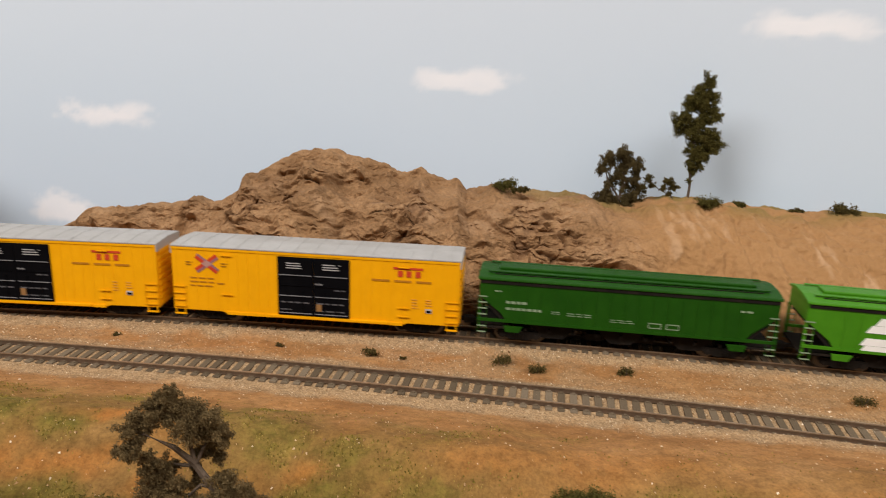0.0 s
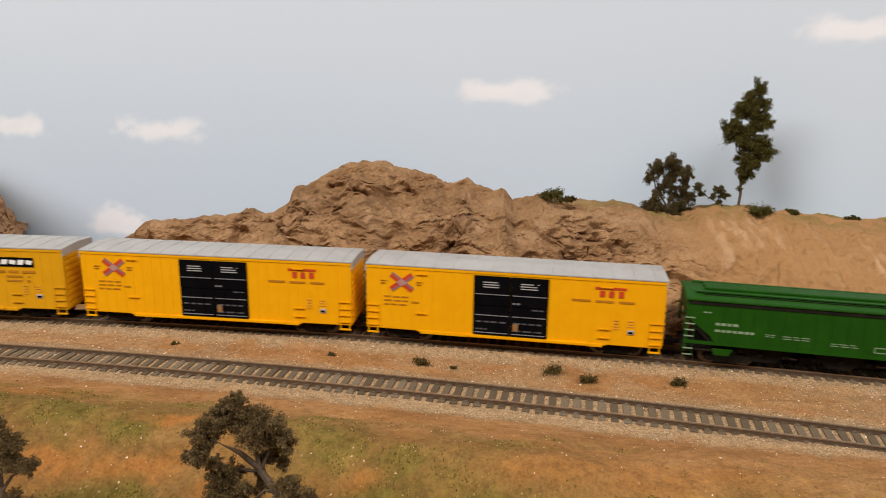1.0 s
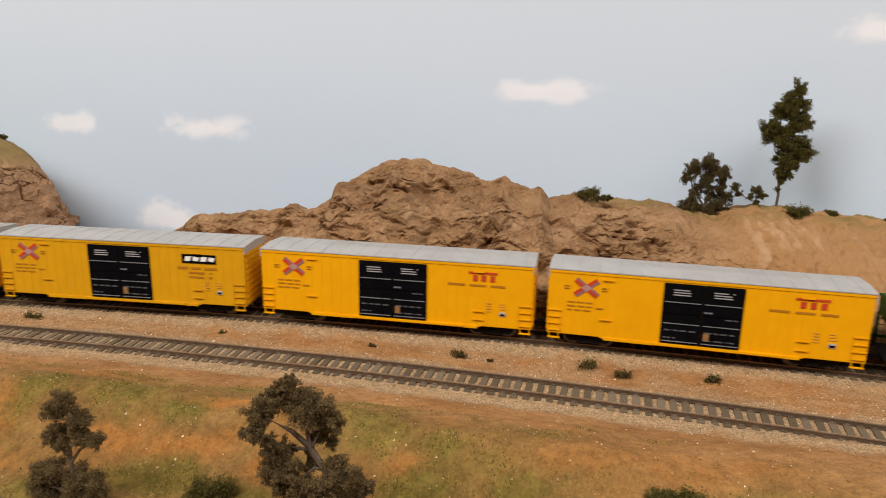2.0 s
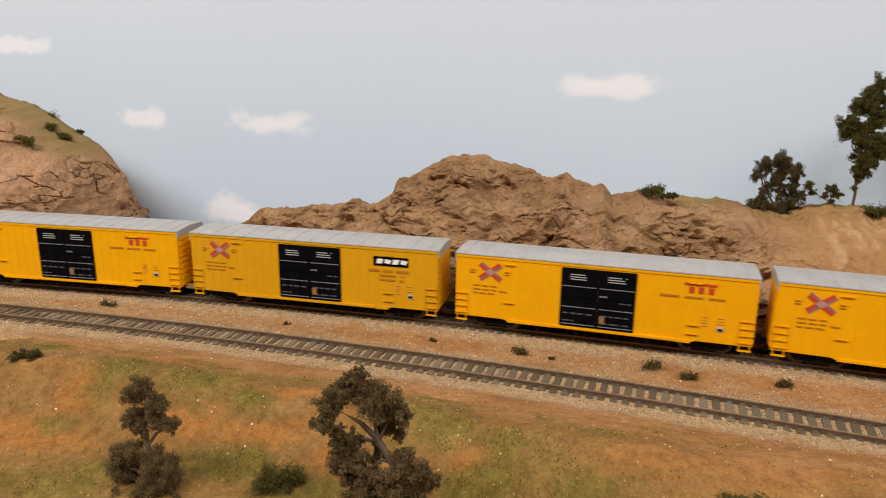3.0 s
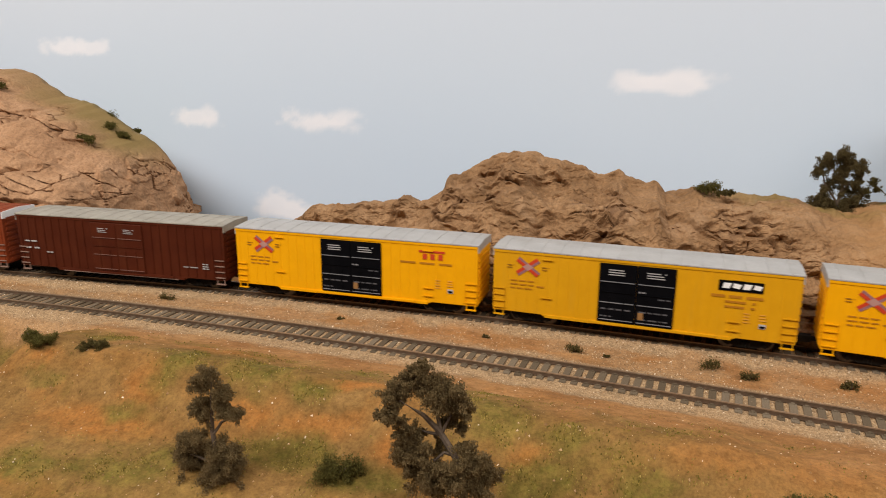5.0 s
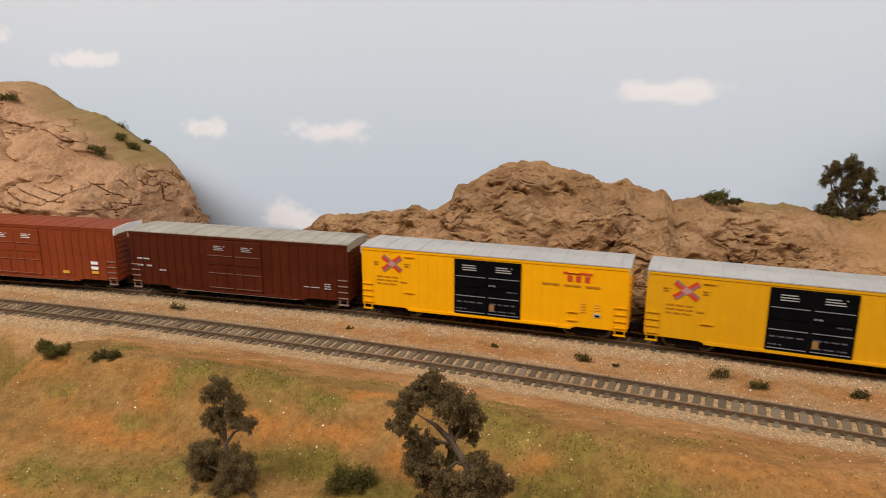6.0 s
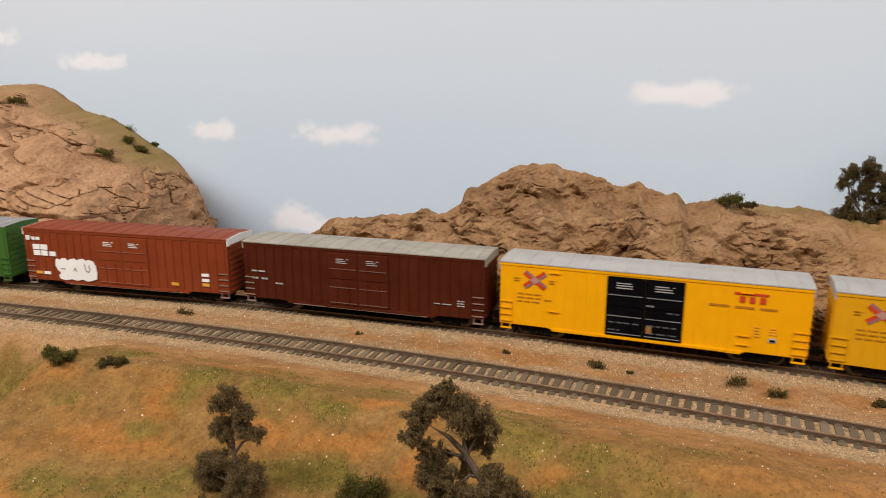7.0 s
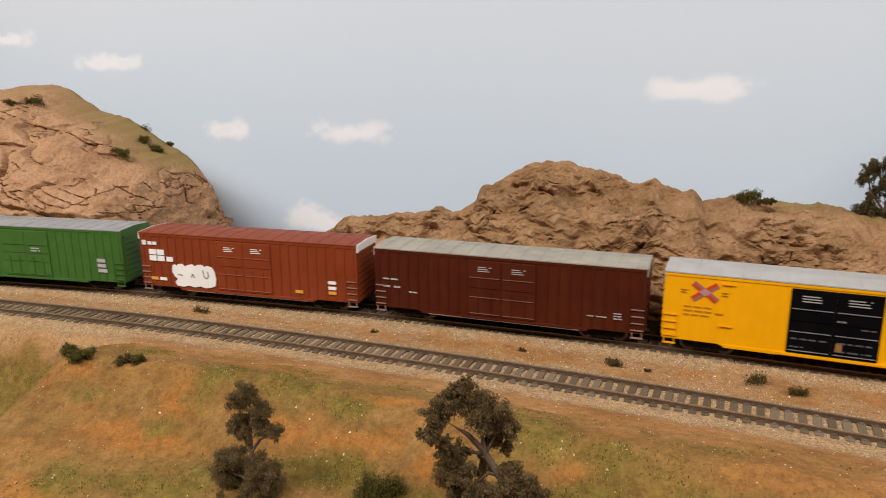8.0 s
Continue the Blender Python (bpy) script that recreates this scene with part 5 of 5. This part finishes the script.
tree("round brown-green oak on the ridge edge", "tree", (0.205, 0.665, 0.060),
     [([(0, 0, -0.004), (0.001, 0, 0.012), (0.003, 0, 0.026), (0.002, 0, 0.040)], [0.0014, 0.0012, 0.0009, 0.0004]),
      ([(0.001, 0, 0.012), (-0.009, 0, 0.026), (-0.012, 0, 0.036)], [0.0009, 0.0006, 0.0003]), ([(0.002, 0, 0.020), (0.010, 0, 0.032)], [0.0007, 0.0003])],
     [(0, 0.002, 0.031, 0.007, 0.9), (-0.006, 0.002, 0.024, 0.006, 0.9), (0.004, 0.002, 0.022, 0.006, 0.9), (0, 0, 0.046, 0.008, 0.8), (-0.008, 0, 0.042, 0.008, 0.8), (0.008, 0, 0.042, 0.008, 0.8), (-0.014, 0, 0.036, 0.007, 0.8), (0.013, 0, 0.035, 0.007, 0.9), (0.003, 0, 0.038, 0.007, 0.8), (0.011, 0, 0.026, 0.006, 1), (0.013, 0, 0.017, 0.008, 1.0), (0.007, 0, 0.012, 0.009, 0.8),
      (-0.010, 0, 0.014, 0.009, 0.8), (-0.003, 0, 0.009, 0.009, 0.7), (-0.013, 0, 0.008, 0.006, 0.7), (0.015, 0, 0.009, 0.007, 0.7)],
     50000, 0.00060, LEAF_BROWN, 8)
tree("spindly leaning sapling on the ridge", "tree", (0.251, 0.662, 0.068),
     [([(0, 0, -0.003), (-0.004, 0, 0.005), (-0.008, 0, 0.011), (-0.010, 0, 0.018)], [0.0006, 0.0005, 0.0004, 0.0002]), ([(-0.006, 0, 0.008), (-0.016, 0, 0.013), (-0.024, 0, 0.019)], [0.0004, 0.0003, 0.0002])],
     [(-0.024, 0, 0.021, 0.0042, 0.9), (-0.021, 0, 0.016, 0.003, 0.9), (-0.028, 0, 0.014, 0.003, 0.8), (-0.009, 0, 0.019, 0.0045, 0.9), (-0.005, 0, 0.015, 0.004, 0.8), (-0.013, 0, 0.014, 0.003, 0.8), (-0.008, 0, 0.010, 0.0025, 0.8)], 6500, 0.00055, LEAF_OLIVE, 9)

G = "low bushes by the tracks"
for bx, by, rx, rz, mat, seed in [(-0.265, 0.535, 0.008, 0.0045, LEAF_OLIVE, 20), (0.031, 0.511, 0.0045, 0.006, LEAF_OLIVE, 21), (0.108, 0.506, 0.006, 0.0055, LEAF_OLIVE, 22), (0.127, 0.496, 0.0055, 0.0055, LEAF_OLIVE, 23),
                                  (0.178, 0.497, 0.0045, 0.0055, LEAF_OLIVE, 24), (-0.025, 0.520, 0.0025, 0.0025, LEAF_OLIVE, 25), (-0.127, 0.527, 0.0025, 0.0022, LEAF_OLIVE, 26), (0.050, 0.508, 0.002, 0.002, LEAF_OLIVE, 27), (0.298, 0.470, 0.006, 0.006, LEAF_OLIVE, 28)]:
    bush("bush", "small dark green clump on the sandy strip between the tracks", bx, by, gz(bx, by), rx, rz, mat, seed, G, 700 if rx > 0.003 else 200, 0.0005)
G = "bushes on the foreground slope"
for bx, by, rx, rz, mat, seed in [(-0.2535, 0.4045, 0.0180, 0.0055, LEAF_GREEN, 40), (-0.2175, 0.405, 0.0085, 0.0046, LEAF_OLIVE, 45), (-0.056, 0.352, 0.010, 0.009, LEAF_GREEN, 42), (0.128, 0.356, 0.010, 0.007, LEAF_GREEN, 43), (-0.332, 0.425, 0.008, 0.006, LEAF_DARK, 44)]:
    bush("bush", "dark green shrub on the turf slope", bx, by, gz(bx, by) - 0.0005, rx, rz, mat, seed, G, 7500, 0.0004)
G = "bushes on the ridge"
for bx, by, z, rx, rz, mat, seed in [(0.117, 0.674, 0.0755, 0.0095, 0.0065, LEAF_GREEN, 50), (0.129, 0.663, 0.0752, 0.007, 0.003, LEAF_OLIVE, 51), (0.269, 0.650, 0.0705, 0.011, 0.008, LEAF_GREEN, 52), (0.297, 0.661, 0.0692, 0.005, 0.005, LEAF_GREEN, 53), (0.371, 0.648, 0.0705, 0.010, 0.006, LEAF_OLIVE, 54), (0.340, 0.655, 0.0675, 0.004, 0.003, LEAF_OLIVE, 55),
                                  (0.182, 0.655, 0.060, 0.008, 0.006, LEAF_OLIVE, 56)]:
    bush("bush", "green shrub on top of the rock ridge", bx, by, z, rx, rz, mat, seed, G, 3200, 0.0006)


G = "shrubs on the cliff top"
for bx, by, z, rx, rz, seed in [(-0.488, 0.757, 0.112, 0.013, 0.007, 70), (-0.461, 0.732, 0.104, 0.008, 0.007, 71), (-0.448, 0.732, 0.095, 0.007, 0.007, 72), (-0.455, 0.687, 0.0955, 0.011, 0.007, 73), (-0.464, 0.776, 0.095, 0.005, 0.006, 74), (-0.569, 0.706, 0.1445, 0.016, 0.006, 75), (-0.585, 0.690, 0.1435, 0.010, 0.005, 76)]:
    bush("bush", "olive shrub on the grassy top of the cliff", bx, by, z, rx, rz, LEAF_GREEN, seed, G, 2600, 0.0006)


# ---- loose cover ----
def sown(n, x0, x1, y0, y1, seed, keep):
    rng = np.random.default_rng(seed)
    x, y = rng.uniform(x0, x1, n), rng.uniform(y0, y1, n)
    ok = rng.uniform(0, 1, n) < keep(x, y)
    x, y = x[ok], y[ok]
    return np.stack([x, y, ground_z(x, y)], -1), rng


p, rng = sown(60000, -0.5, 0.40, 0.40, 0.60, 1, lambda x, y: ground_masks(x, y)[0] * 0.9)
tagged(part("ballast", scatter("ballast", p, rng.uniform(0.00030, 0.00065, len(p)), BALLAST, 2), BALLAST), "fine tan-grey ballast grains along the tracks", "ballast", kind="stuff")
p, rng = sown(60000, -0.5, 0.40, 0.29, 0.58, 3, lambda x, y: np.where(y > side_y(x), 0.75, 0.14))
tagged(part("grit", scatter("grit", p, 0.00028 + 0.00075 * rng.uniform(0, 1, len(p)) ** 3, GRIT, 4), GRIT), "scattered pale grit and pebbles on the soil", "grit", kind="stuff")
p, rng = sown(170000, -0.42, 0.36, 0.29, 0.46, 5, lambda x, y: np.clip(ground_masks(x, y)[1] * 1.1, 0.05, 1) * smooth(0.035, 0.06, side_y(x) - y) * smooth(-0.1, 0.5, fbm(x * 140, y * 140, 0, 2, 77)))
tagged(part("turf", scatter("turf", p, rng.uniform(0.00025, 0.0007, len(p)), TURF, 6, 1.1), TURF), "olive and ochre ground foam turf", "turf", kind="stuff")


# ---- what moves ----
def motions():
    xs = np.linspace(-3.0, 3.0, 24001)
    track = main_y(np.clip(xs, -0.9, 0.8)) + np.where(xs > 0.8, (xs - 0.8) * -0.308, 0) + np.where(xs < -0.9, (xs + 0.9) * 0.176, 0)
    s = np.concatenate([[0], np.cumsum(np.hypot(np.diff(xs), np.diff(track)))])
    s -= np.interp(0, xs, s)

    def on_rail(d):
        x = np.interp(d, s, xs)
        return x, np.interp(x, xs, track)
    for car, lead, length in TRAIN:
        rows = []
        for t in np.arange(0, 8.01, 0.5):
            mid = START + SPEED * t + lead - length / 2
            (xa, ya), (xb, yb) = on_rail(mid - 0.064), on_rail(mid + 0.064)
            rows.append((float(t), pose((xa + xb) / 2, (ya + yb) / 2, RAIL_Z, 0, 0, math.degrees(math.atan2(yb - ya, xb - xa)))))
        walk(car, rows)
    turn = math.degrees(SPEED / 0.0048)
    for axle, x in AXLES:
        walk(axle, [(float(t), pose(x, 0, 0.0048, 0, turn * float(t), 0)) for t in np.linspace(0, 8, 121)])


motions()
